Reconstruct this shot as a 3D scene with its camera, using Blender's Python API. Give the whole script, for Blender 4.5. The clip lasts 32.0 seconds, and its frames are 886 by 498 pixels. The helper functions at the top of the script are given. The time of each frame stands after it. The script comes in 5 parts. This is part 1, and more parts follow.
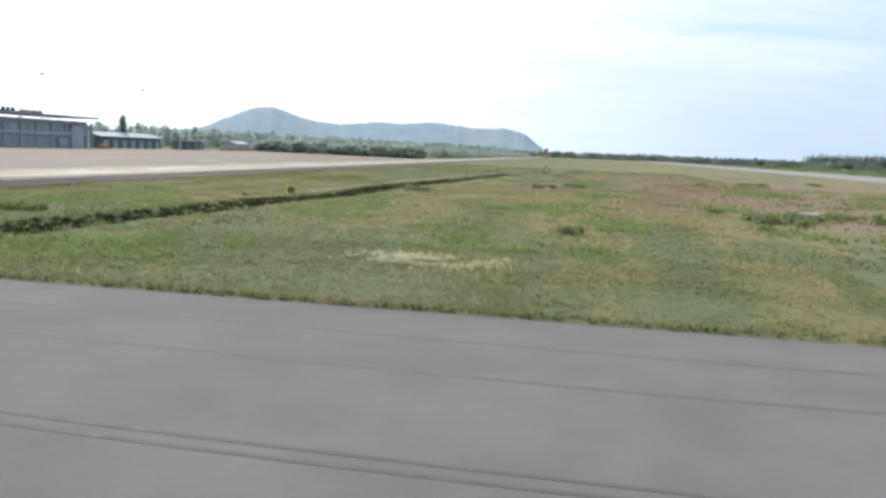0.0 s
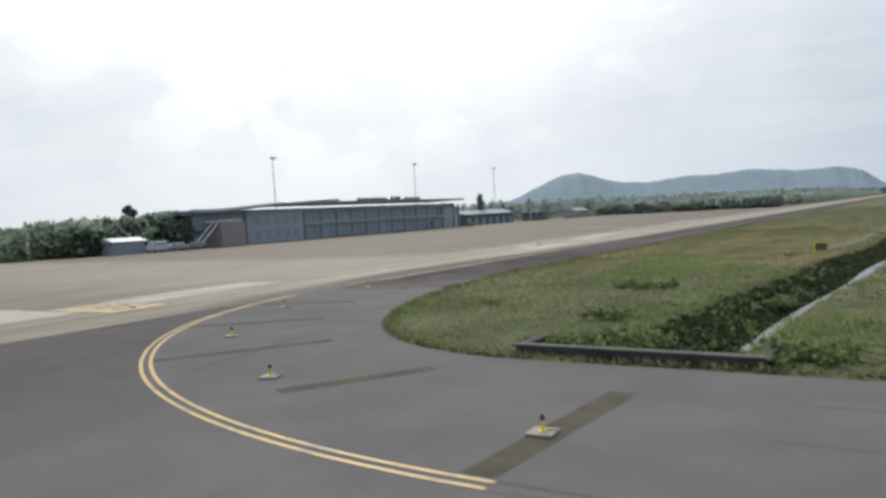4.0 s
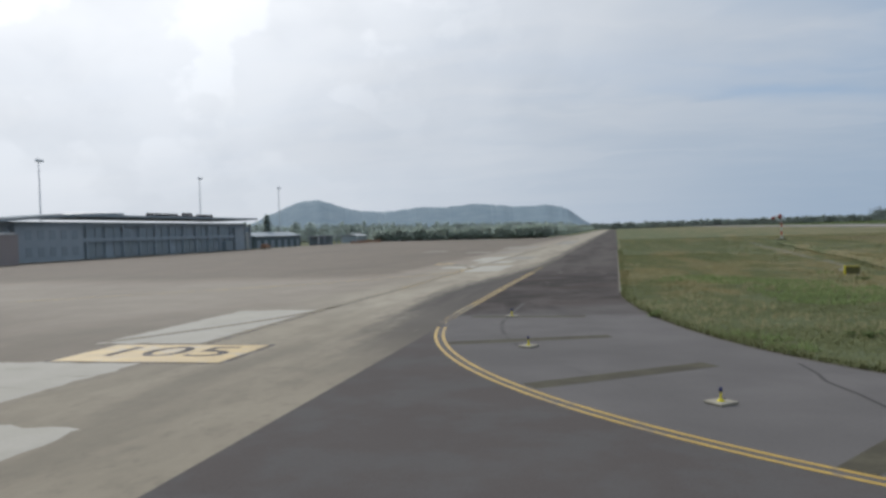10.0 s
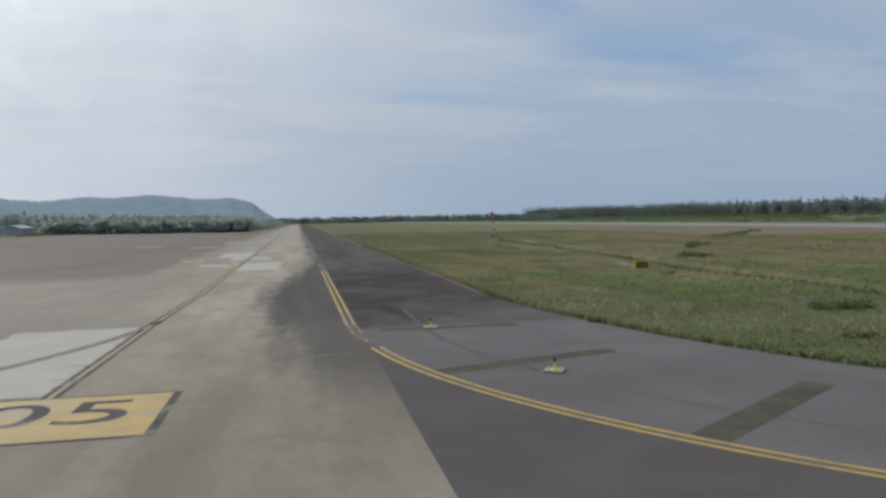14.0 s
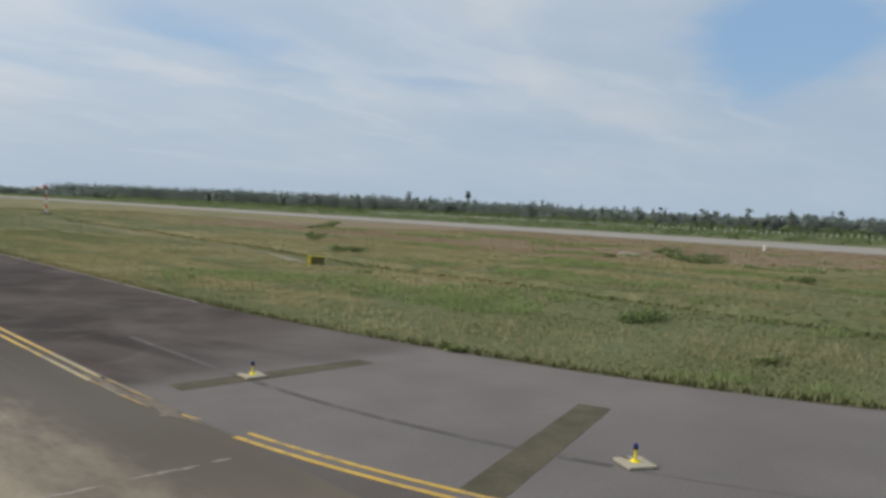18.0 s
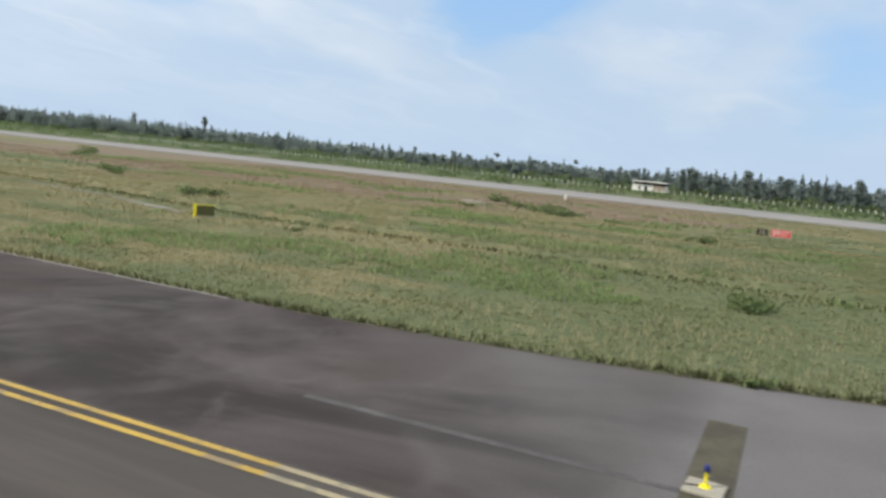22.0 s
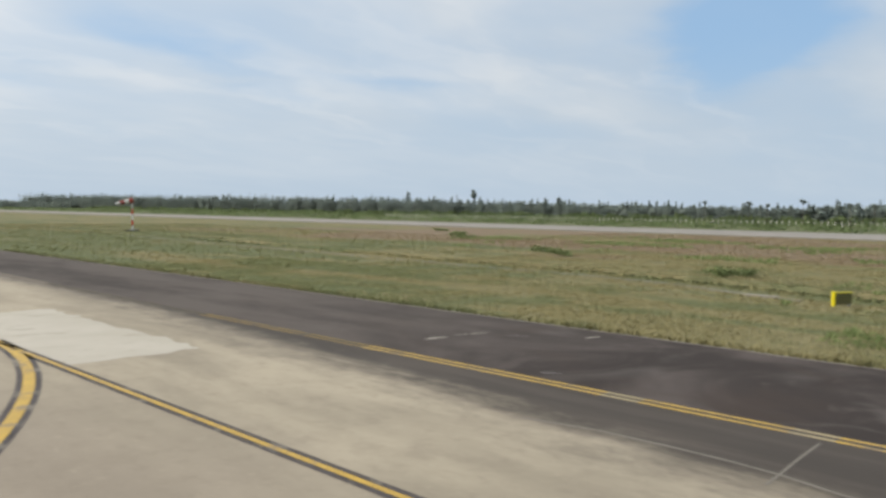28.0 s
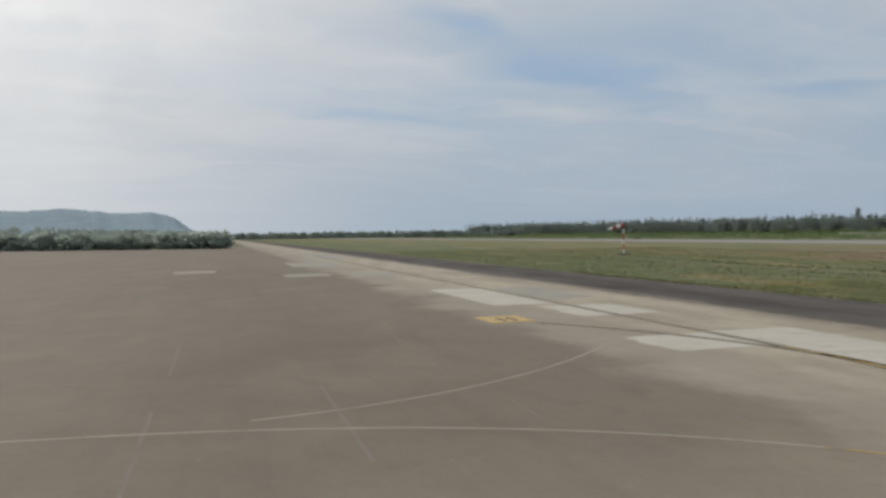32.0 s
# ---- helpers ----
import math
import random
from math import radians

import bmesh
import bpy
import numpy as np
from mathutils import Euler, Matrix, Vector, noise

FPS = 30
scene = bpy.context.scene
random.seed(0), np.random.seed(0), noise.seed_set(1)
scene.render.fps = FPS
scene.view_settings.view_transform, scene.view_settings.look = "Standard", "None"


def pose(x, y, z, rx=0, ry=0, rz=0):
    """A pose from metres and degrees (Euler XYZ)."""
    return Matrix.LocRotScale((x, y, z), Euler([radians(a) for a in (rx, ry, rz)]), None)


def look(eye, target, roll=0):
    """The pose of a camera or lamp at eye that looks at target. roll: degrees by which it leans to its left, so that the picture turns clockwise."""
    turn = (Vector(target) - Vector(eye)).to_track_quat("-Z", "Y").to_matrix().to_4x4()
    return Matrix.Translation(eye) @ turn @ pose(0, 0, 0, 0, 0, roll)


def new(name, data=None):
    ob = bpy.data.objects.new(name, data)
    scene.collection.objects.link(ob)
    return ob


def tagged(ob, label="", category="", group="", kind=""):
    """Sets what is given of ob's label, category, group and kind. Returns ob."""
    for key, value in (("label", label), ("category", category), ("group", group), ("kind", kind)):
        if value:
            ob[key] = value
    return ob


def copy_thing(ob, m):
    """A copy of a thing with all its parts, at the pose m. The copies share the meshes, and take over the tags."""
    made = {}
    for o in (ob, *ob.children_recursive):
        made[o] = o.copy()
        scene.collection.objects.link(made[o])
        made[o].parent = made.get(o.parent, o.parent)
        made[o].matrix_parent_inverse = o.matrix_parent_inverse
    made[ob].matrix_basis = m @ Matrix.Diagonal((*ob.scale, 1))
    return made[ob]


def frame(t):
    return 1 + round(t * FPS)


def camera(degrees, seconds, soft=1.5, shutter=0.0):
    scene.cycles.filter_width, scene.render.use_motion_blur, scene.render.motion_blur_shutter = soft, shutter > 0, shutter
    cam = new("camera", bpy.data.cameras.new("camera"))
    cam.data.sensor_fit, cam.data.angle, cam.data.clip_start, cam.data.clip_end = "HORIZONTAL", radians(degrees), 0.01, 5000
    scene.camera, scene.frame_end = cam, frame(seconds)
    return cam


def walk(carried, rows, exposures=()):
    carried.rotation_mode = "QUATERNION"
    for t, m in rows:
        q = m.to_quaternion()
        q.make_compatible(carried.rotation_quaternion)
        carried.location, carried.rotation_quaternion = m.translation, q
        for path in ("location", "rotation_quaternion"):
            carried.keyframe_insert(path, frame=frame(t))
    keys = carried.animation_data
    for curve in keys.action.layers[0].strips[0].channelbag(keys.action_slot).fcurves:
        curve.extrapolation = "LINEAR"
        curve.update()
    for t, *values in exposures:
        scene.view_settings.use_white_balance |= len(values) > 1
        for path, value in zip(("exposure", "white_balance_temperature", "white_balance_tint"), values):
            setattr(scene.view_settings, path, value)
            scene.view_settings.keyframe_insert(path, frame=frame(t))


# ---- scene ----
# camera: carried behind the window of a taxiing aircraft, 3.9 m above the pavement
cam = camera(61.2, 32.0, soft=3.0, shutter=0.4)
PATH = [
    (0, 12.00, 5.44, 3.93, 10.08, -7.46, 2.22),
    (0.5, 9.89, 5.32, 3.91, 10.48, -7.37, 2.04),
    (1, 7.82, 5.33, 3.91, 10.86, -7.30, 2.16),
    (1.5, 5.75, 5.54, 3.90, 11.19, -7.33, 3.47),
    (2, 3.78, 5.66, 3.88, 12.17, -6.57, 2.80),
    (2.5, 1.35, 5.45, 3.85, 14.93, -5.25, 4.29),
    (3, -1.07, 5.55, 3.86, 26.00, -4.87, 0.79),
    (3.5, -3.27, 5.55, 3.88, 34.16, -3.74, -3.57),
    (4, -5.59, 5.37, 3.93, 33.37, -2.39, -3.49),
    (4.5, -8.04, 5.41, 3.92, 29.24, -1.03, -1.76),
    (6.5, -17.25, 5.62, 3.85, 27.85, 0.34, -3.47),
    (7, -19.39, 5.93, 3.83, 27.09, -0.90, -3.51),
    (7.5, -21.36, 6.10, 3.83, 24.13, -1.01, -3.11),
    (8, -23.21, 6.23, 3.81, 20.90, -1.00, -2.73),
    (8.5, -24.96, 6.33, 3.83, 18.53, -0.71, -2.38),
    (9, -26.60, 6.48, 3.86, 16.67, -1.06, -1.84),
    (9.5, -28.16, 6.96, 3.83, 14.51, -1.17, -2.35),
    (10, -29.62, 7.42, 3.82, 13.04, -1.27, -1.88),
    (10.5, -31.06, 7.84, 3.80, 11.56, -1.33, -1.94),
    (11, -32.36, 8.16, 3.82, 9.87, -1.48, -1.90),
    (11.5, -33.51, 8.64, 3.89, 7.45, -2.11, -1.37),
    (12, -34.77, 9.40, 3.94, 3.43, -2.42, -1.06),
    (12.5, -35.82, 10.31, 3.92, 0.47, -2.28, -1.10),
    (13, -36.89, 11.35, 3.88, -3.14, -2.14, -1.12),
    (13.5, -37.89, 12.54, 3.91, -6.98, -2.26, -1.23),
    (14, -38.80, 13.71, 3.93, -10.88, -2.31, -1.13),
    (14.5, -39.61, 15.04, 3.92, -14.88, -2.37, -1.04),
    (15, -40.37, 16.48, 3.91, -18.93, -2.42, -0.76),
    (15.5, -41.04, 17.92, 3.91, -23.24, -2.45, -0.01),
    (17.5, -42.72, 24.16, 3.88, -39.59, -2.97, 0.86),
    (18, -43.01, 25.84, 3.87, -45.34, -2.95, 2.57),
    (18.5, -43.22, 27.53, 3.81, -52.26, -5.03, 11.13),
    (19, -43.38, 29.22, 3.85, -57.70, -8.49, 9.50),
    (19.5, -43.48, 30.92, 3.85, -58.54, -9.77, 6.36),
    (20, -43.62, 32.64, 3.89, -60.36, -9.40, 6.72),
    (20.5, -43.74, 34.44, 3.89, -62.09, -7.81, 6.25),
    (21, -43.83, 36.22, 3.89, -63.24, -6.65, 5.38),
    (21.5, -43.95, 38.08, 3.85, -65.57, -6.58, 5.89),
    (22, -44.11, 39.93, 3.84, -66.35, -6.56, 5.59),
    (22.5, -44.28, 41.66, 3.89, -68.15, -6.38, 4.49),
    (23, -44.63, 43.44, 3.88, -66.41, -4.79, 0.51),
    (23.5, -44.99, 45.21, 3.89, -64.65, -3.49, -0.22),
    (24, -45.45, 46.92, 3.93, -62.72, -3.05, 0.32),
    (24.5, -45.96, 48.49, 3.94, -60.71, -3.17, -0.34),
    (26.5, -48.38, 54.34, 3.89, -54.44, -3.20, -0.30),
    (27, -49.28, 55.62, 3.89, -51.42, -3.24, -0.20),
    (27.5, -50.26, 56.78, 3.92, -49.12, -3.11, -0.17),
    (28, -51.32, 57.87, 3.95, -47.49, -2.94, 0.78),
    (28.5, -52.61, 58.74, 3.93, -43.70, -1.78, 0.86),
    (29, -53.83, 59.59, 3.94, -39.96, -0.95, 0.87),
    (29.5, -55.07, 60.49, 3.95, -36.30, -0.44, 0.52),
    (30, -56.27, 61.16, 3.96, -32.23, -0.96, 0.04),
    (30.5, -57.54, 61.91, 3.91, -28.25, -1.11, -0.25),
    (31, -59.01, 62.56, 3.93, -24.33, -0.97, -0.38),
    (31.5, -60.56, 63.06, 3.93, -20.63, -1.21, -0.31),
    (32, -62.20, 63.51, 3.91, -16.72, -1.13, -0.86),
]


def aimed(x, y, z, yaw, pitch, roll):
    a, b = radians(yaw), radians(pitch)
    ahead = Vector((-math.sin(a) * math.cos(b), math.cos(a) * math.cos(b), math.sin(b)))
    eye = Vector((x, y, z))
    return look(eye, eye + 2 * ahead, roll)


EXPOSURES = [(0.0, 0.38, 6300, 10), (2.0, 0.35, 6300, 10), (3.0, 0.08, 6300, 10), (4.0, -0.28, 6350, 10), (9.0, -0.56, 6150, 10), (13.0, -0.56, 6180, 10), (15.0, -0.63, 6050, 10), (18.0, -0.24, 6650, 10), (19.0, 0.1, 6850, 10), (20.0, 0.16, 7000, 10), (21.0, 0.18, 6700, 10), (23.0, 0.17, 6300, 10), (28.0, 0.02, 6850, 10), (29.0, -0.06, 6800, 10), (30.0, -0.16, 6800, 10), (31.0, -0.2, 6800, 10), (32.0, -0.46, 6700, 10)]
walk(cam, [(t, aimed(*row)) for t, *row in PATH], EXPOSURES)

# ---- sky and sun ----
SUN_TURN, SUN_HEIGHT = 40.0, 41.0
world = bpy.data.worlds.new("sky")
scene.world = world
world.use_nodes = True
wt = world.node_tree
wt.nodes.clear()


def wnode(kind, **values):
    n = wt.nodes.new(kind)
    for key, value in values.items():
        n.inputs[key].default_value = value
    return n


sky = wt.nodes.new("ShaderNodeTexSky")
sky.sky_type = "NISHITA"
sky.sun_disc = False
sky.sun_elevation, sky.sun_rotation = radians(SUN_HEIGHT), radians(-SUN_TURN)
sky.air_density, sky.dust_density, sky.ozone_density = 1.0, 2.2, 1.0
place = wt.nodes.new("ShaderNodeTexCoord")
split = wt.nodes.new("ShaderNodeSeparateXYZ")
wt.links.new(place.outputs["Generated"], split.inputs[0])
up = wt.nodes.new("ShaderNodeMath")
up.operation, up.inputs[1].default_value = "MAXIMUM", 0.0
wt.links.new(split.outputs["Z"], up.inputs[0])
lift = wt.nodes.new("ShaderNodeMath")
lift.operation, lift.inputs[1].default_value = "ADD", 0.14
wt.links.new(up.outputs[0], lift.inputs[0])
flat = wt.nodes.new("ShaderNodeVectorMath")
flat.operation = "DIVIDE"
both = wt.nodes.new("ShaderNodeCombineXYZ")
for axis in "XYZ":
    wt.links.new(lift.outputs[0], both.inputs[axis])
wt.links.new(place.outputs["Generated"], flat.inputs[0])
wt.links.new(both.outputs[0], flat.inputs[1])


def wmath(how, a, b):
    m = wt.nodes.new("ShaderNodeMath")
    m.operation = how
    for slot, value in zip(m.inputs, (a, b)):
        if isinstance(value, (int, float)):
            slot.default_value = value
        else:
            wt.links.new(value, slot)
    return m.outputs[0]


# thin cloud thickens towards the sun's side of the sky
lean = wt.nodes.new("ShaderNodeVectorMath")
lean.operation = "DOT_PRODUCT"
lean.inputs[1].default_value = (-0.80, 0.55, 0.0)
wt.links.new(place.outputs["Generated"], lean.inputs[0])
side = lean.outputs["Value"]


def cloud_layer(scale, detail, low, high, stretch, turn, shift, offset, source=None, bend=0.15):
    m = wt.nodes.new("ShaderNodeMapping")
    m.inputs["Scale"].default_value = stretch
    m.inputs["Location"].default_value = offset
    m.inputs["Rotation"].default_value = (0, 0, radians(turn))
    wt.links.new(source or flat.outputs[0], m.inputs[0])
    n = wt.nodes.new("ShaderNodeTexNoise")
    n.inputs["Scale"].default_value, n.inputs["Detail"].default_value = scale, detail
    n.inputs["Roughness"].default_value, n.inputs["Distortion"].default_value = 0.5, bend
    wt.links.new(m.outputs[0], n.inputs["Vector"])
    r = wt.nodes.new("ShaderNodeMapRange")
    r.interpolation_type = "SMOOTHSTEP"
    r.inputs["From Min"].default_value, r.inputs["From Max"].default_value = low, high
    wt.links.new(wmath("ADD", n.outputs["Fac"], wmath("MULTIPLY", side, shift)), r.inputs["Value"])
    return r.outputs[0]


def wmix(fac, a, b):
    m = wt.nodes.new("ShaderNodeMix")
    m.data_type = "RGBA"
    for slot, value in ((m.inputs["Factor"], fac), (m.inputs[6], a), (m.inputs[7], b)):
        if isinstance(value, (tuple, float)):
            slot.default_value = value
        else:
            wt.links.new(value, slot)
    return m.outputs[2]


veil = cloud_layer(0.5, 5.0, 0.30, 0.66, (1.0, 1.5, 1.0), 35, 0.10, (1.3, 0.4, 0))
wisps = cloud_layer(0.95, 4.0, 0.36, 0.74, (0.9, 1.4, 1.0), 60, 0.04, (2.2, 5.1, 0))
heaps = cloud_layer(6.5, 5.0, 0.36, 0.72, (1.0, 1.0, 1.35), 0, 0.06, (4.2, 1.7, 0.4), place.outputs["Generated"], 0.2)

balls = cloud_layer(8.5, 7.0, 0.52, 0.60, (1.0, 1.0, 1.3), 0, 0.04, (1.1, 3.3, 0.9), place.outputs["Generated"], 0.2)

# clear gaps in the thin cloud, with frayed edges
fray = wt.nodes.new("ShaderNodeTexNoise")
fray.inputs["Scale"].default_value, fray.inputs["Detail"].default_value = 2.2, 5.0
wt.links.new(flat.outputs[0], fray.inputs["Vector"])
bend = wt.nodes.new("ShaderNodeVectorMath")
bend.operation = "MULTIPLY_ADD"
bend.inputs[1].default_value, bend.inputs[2].default_value = (0.55, 0.55, 0.0), (-0.275, -0.275, 0.0)
wt.links.new(fray.outputs["Color"], bend.inputs[0])
frayed = wt.nodes.new("ShaderNodeVectorMath")
frayed.operation = "ADD"
wt.links.new(flat.outputs[0], frayed.inputs[0])
wt.links.new(bend.outputs[0], frayed.inputs[1])


def gap(x, y, rx, ry, turn, strength):
    m = wt.nodes.new("ShaderNodeMapping")
    m.vector_type = "TEXTURE"
    m.inputs["Location"].default_value, m.inputs["Rotation"].default_value, m.inputs["Scale"].default_value = (x, y, 0), (0, 0, radians(turn)), (rx, ry, 1.0)
    wt.links.new(frayed.outputs[0], m.inputs[0])
    c = wt.nodes.new("ShaderNodeSeparateXYZ")
    wt.links.new(m.outputs[0], c.inputs[0])
    d = wmath("ADD", wmath("MULTIPLY", c.outputs["X"], c.outputs["X"]), wmath("MULTIPLY", c.outputs["Y"], c.outputs["Y"]))
    return wmath("MULTIPLY", wmath("POWER", 2.718, wmath("MULTIPLY", d, -1.0)), strength)


clear = gap(2.62, 1.0, 0.74, 0.31, 30, 1.25)
for hole in ((3.55, -0.28, 0.8, 0.36, -6, 1.0), (4.3, -0.2, 0.7, 0.4, 0, 0.75), (0.72, 2.27, 0.36, 0.15, 24, 0.58), (1.38, 2.56, 0.50, 0.18, 14, 0.64), (2.2, 2.36, 0.5, 0.13, -22, 0.5),
             (0.75, 3.28, 0.62, 0.16, 8, 0.55), (1.95, 2.8, 0.5, 0.17, -8, 0.42), (0.5, 2.95, 0.4, 0.10, 5, 0.4), (3.5, 2.2, 0.5, 0.4, 0, 0.4)):
    clear = wmath("MAXIMUM", clear, gap(*hole))
opened = wt.nodes.new("ShaderNodeMapRange")
opened.interpolation_type = "SMOOTHSTEP"
opened.inputs["From Min"].default_value, opened.inputs["From Max"].default_value = 0.12, 0.95
opened.inputs["To Max"].default_value = 0.93
wt.links.new(clear, opened.inputs["Value"])
cover = wmath("MULTIPLY", wmath("ADD", wmath("MULTIPLY", veil, 0.42), 0.52), wmath("SUBTRACT", 1.0, opened.outputs[0]))
deep = wmix(0.6, sky.outputs[0], (3.6, 6.3, 10.0, 1.0))
away = wt.nodes.new("ShaderNodeMapRange")
away.interpolation_type = "SMOOTHSTEP"
away.inputs["From Min"].default_value, away.inputs["From Max"].default_value = -0.75, 0.25
wt.links.new(side, away.inputs["Value"])
colour = wmix(cover, deep, wmix(away.outputs[0], (5.1, 5.9, 6.8, 1.0), (6.2, 7.0, 7.9, 1.0)))
colour = wmix(wmath("MULTIPLY", wmath("MULTIPLY", wisps, cover), 0.6), colour, wmix(away.outputs[0], (7.3, 7.7, 8.1, 1.0), (8.5, 8.7, 8.9, 1.0)))
feathers = cloud_layer(1.9, 7.0, 0.44, 0.68, (0.55, 1.5, 1.0), 28, 0.02, (3.1, 0.7, 0), frayed.outputs[0], 0.6)
colour = wmix(wmath("MULTIPLY", wmath("MULTIPLY", feathers, cover), 0.34), colour, wmix(away.outputs[0], (8.2, 8.4, 8.6, 1.0), (9.3, 9.4, 9.5, 1.0)))
# glare of the veiled sun
towards = wt.nodes.new("ShaderNodeVectorMath")
towards.operation = "DOT_PRODUCT"
_t, _h = radians(SUN_TURN), radians(SUN_HEIGHT)
towards.inputs[1].default_value = (-math.sin(_t) * math.cos(_h), math.cos(_t) * math.cos(_h), math.sin(_h))
wt.links.new(place.outputs["Generated"], towards.inputs[0])
glare = wmath("POWER", wmath("MAXIMUM", towards.outputs["Value"], 0.0), 8.0)
haze = wt.nodes.new("ShaderNodeMapRange")
haze.interpolation_type = "SMOOTHSTEP"
haze.inputs["From Min"].default_value, haze.inputs["From Max"].default_value = -0.02, 0.22
haze.inputs["To Min"].default_value, haze.inputs["To Max"].default_value = 0.92, 0.0
wt.links.new(split.outputs["Z"], haze.inputs["Value"])
sunny = wt.nodes.new("ShaderNodeMapRange")
sunny.interpolation_type = "SMOOTHSTEP"
sunny.inputs["From Min"].default_value, sunny.inputs["From Max"].default_value = 0.2, 1.0
wt.links.new(side, sunny.inputs["Value"])
colour = wmix(haze.outputs[0], colour, wmix(sunny.outputs[0], (4.7, 5.9, 7.3, 1.0), (8.8, 9.2, 9.6, 1.0)))
colour = wmix(wmath("MINIMUM", wmath("MULTIPLY", glare, 2.1), 0.9), colour, (14.0, 14.0, 14.0, 1.0))
colour = wmix(wmath("MULTIPLY", wmath("MULTIPLY", heaps, glare), 0.8), colour, (17.0, 16.9, 16.7, 1.0))
colour = wmix(wmath("MULTIPLY", wmath("MULTIPLY", balls, wmath("MULTIPLY", glare, glare)), 2.6), colour, (17.0, 17.0, 17.0, 1.0))
back = wnode("ShaderNodeBackground", Strength=0.1)
wt.links.new(colour, back.inputs["Color"])
wt.links.new(back.outputs[0], wt.nodes.new("ShaderNodeOutputWorld").inputs[0])

sun = new("sun", bpy.data.lights.new("sun", "SUN"))
sun.data.energy, sun.data.angle, sun.data.color = 2.6, radians(6.0), (1.0, 0.95, 0.88)
_a, _e = radians(SUN_TURN), radians(SUN_HEIGHT)
sun.matrix_world = look((-60 * math.sin(_a) * math.cos(_e), 60 * math.cos(_a) * math.cos(_e), 60 * math.sin(_e)), (0, 0, 0))

# ---- materials ----


def start(name, rough=0.9, metal=0.0):
    m = bpy.data.materials.new(name)
    m.use_nodes = True
    b = m.node_tree.nodes["Principled BSDF"]
    b.inputs["Roughness"].default_value, b.inputs["Metallic"].default_value = rough, metal
    b.inputs["Specular IOR Level"].default_value = 0.3
    return m, m.node_tree, b


def where(nt, stretch=(1, 1, 1), turn=0.0):
    c = nt.nodes.new("ShaderNodeTexCoord")
    m = nt.nodes.new("ShaderNodeMapping")
    m.inputs["Scale"].default_value = stretch
    m.inputs["Rotation"].default_value = (0, 0, radians(turn))
    nt.links.new(c.outputs["Object"], m.inputs[0])
    return m.outputs[0]


def grain(nt, scale, detail=4.0, stretch=(1, 1, 1), turn=0.0, rough=0.55, bend=0.0):
    n = nt.nodes.new("ShaderNodeTexNoise")
    n.inputs["Scale"].default_value, n.inputs["Detail"].default_value = scale, detail
    n.inputs["Roughness"].default_value, n.inputs["Distortion"].default_value = rough, bend
    nt.links.new(where(nt, stretch, turn), n.inputs["Vector"])
    return n.outputs["Fac"]


def step(nt, value, low, high, a=0.0, b=1.0):
    r = nt.nodes.new("ShaderNodeMapRange")
    r.interpolation_type = "SMOOTHSTEP"
    for key, v in (("From Min", low), ("From Max", high), ("To Min", a), ("To Max", b)):
        r.inputs[key].default_value = v
    nt.links.new(value, r.inputs["Value"])
    return r.outputs[0]


def sums(nt, how, a, b):
    m = nt.nodes.new("ShaderNodeMath")
    m.operation = how
    for slot, v in zip(m.inputs, (a, b)):
        if isinstance(v, (int, float)):
            slot.default_value = v
        else:
            nt.links.new(v, slot)
    return m.outputs[0]


def mixed(nt, fac, a, b, blend="MIX"):
    m = nt.nodes.new("ShaderNodeMix")
    m.data_type, m.blend_type = "RGBA", blend
    for slot, v in ((m.inputs["Factor"], fac), (m.inputs[6], a), (m.inputs[7], b)):
        if isinstance(v, tuple):
            slot.default_value = (*v, 1.0)
        elif isinstance(v, float):
            slot.default_value = v
        else:
            nt.links.new(v, slot)
    return m.outputs[2]


def relief(nt, bsdf, height, strength, distance):
    b = nt.nodes.new("ShaderNodeBump")
    b.inputs["Strength"].default_value, b.inputs["Distance"].default_value = strength, distance
    nt.links.new(height, b.inputs["Height"])
    nt.links.new(b.outputs[0], bsdf.inputs["Normal"])


def axis(nt, which):
    c = nt.nodes.new("ShaderNodeTexCoord")
    s = nt.nodes.new("ShaderNodeSeparateXYZ")
    nt.links.new(c.outputs["Object"], s.inputs[0])
    return s.outputs[which]


def plain(name, c1, c2, rough=0.7, scale=8.0, metal=0.0, bump=0.15, wear=None, gloss=0.3):
    """A weathered surface: two tones of one paint or material, with finer grain and stains."""
    m, nt, b = start(name, rough, metal)
    b.inputs["Specular IOR Level"].default_value = gloss
    col = mixed(nt, step(nt, grain(nt, scale), 0.3, 0.7), c1, c2)
    col = mixed(nt, step(nt, grain(nt, scale * 7, 2.0), 0.35, 0.8, 0.0, 0.35), col, tuple(0.6 * v for v in c1))
    if wear:
        col = mixed(nt, step(nt, grain(nt, scale * 0.6, 8.0, rough=0.7), 0.52, 0.62), col, wear)
    nt.links.new(col, b.inputs["Base Color"])
    relief(nt, b, grain(nt, scale * 5), bump, 0.01)
    return m


def leafy(name, dark, light, size=1.5):
    m, nt, b = start(name, 0.75)
    info = nt.nodes.new("ShaderNodeNewGeometry")
    col = mixed(nt, info.outputs["Random Per Island"], dark, light)
    col = mixed(nt, step(nt, grain(nt, size), 0.35, 0.7, 0.0, 0.4), col, tuple(0.6 * v for v in dark))
    nt.nodes.remove(b)
    leaf_light(nt, col)
    return m


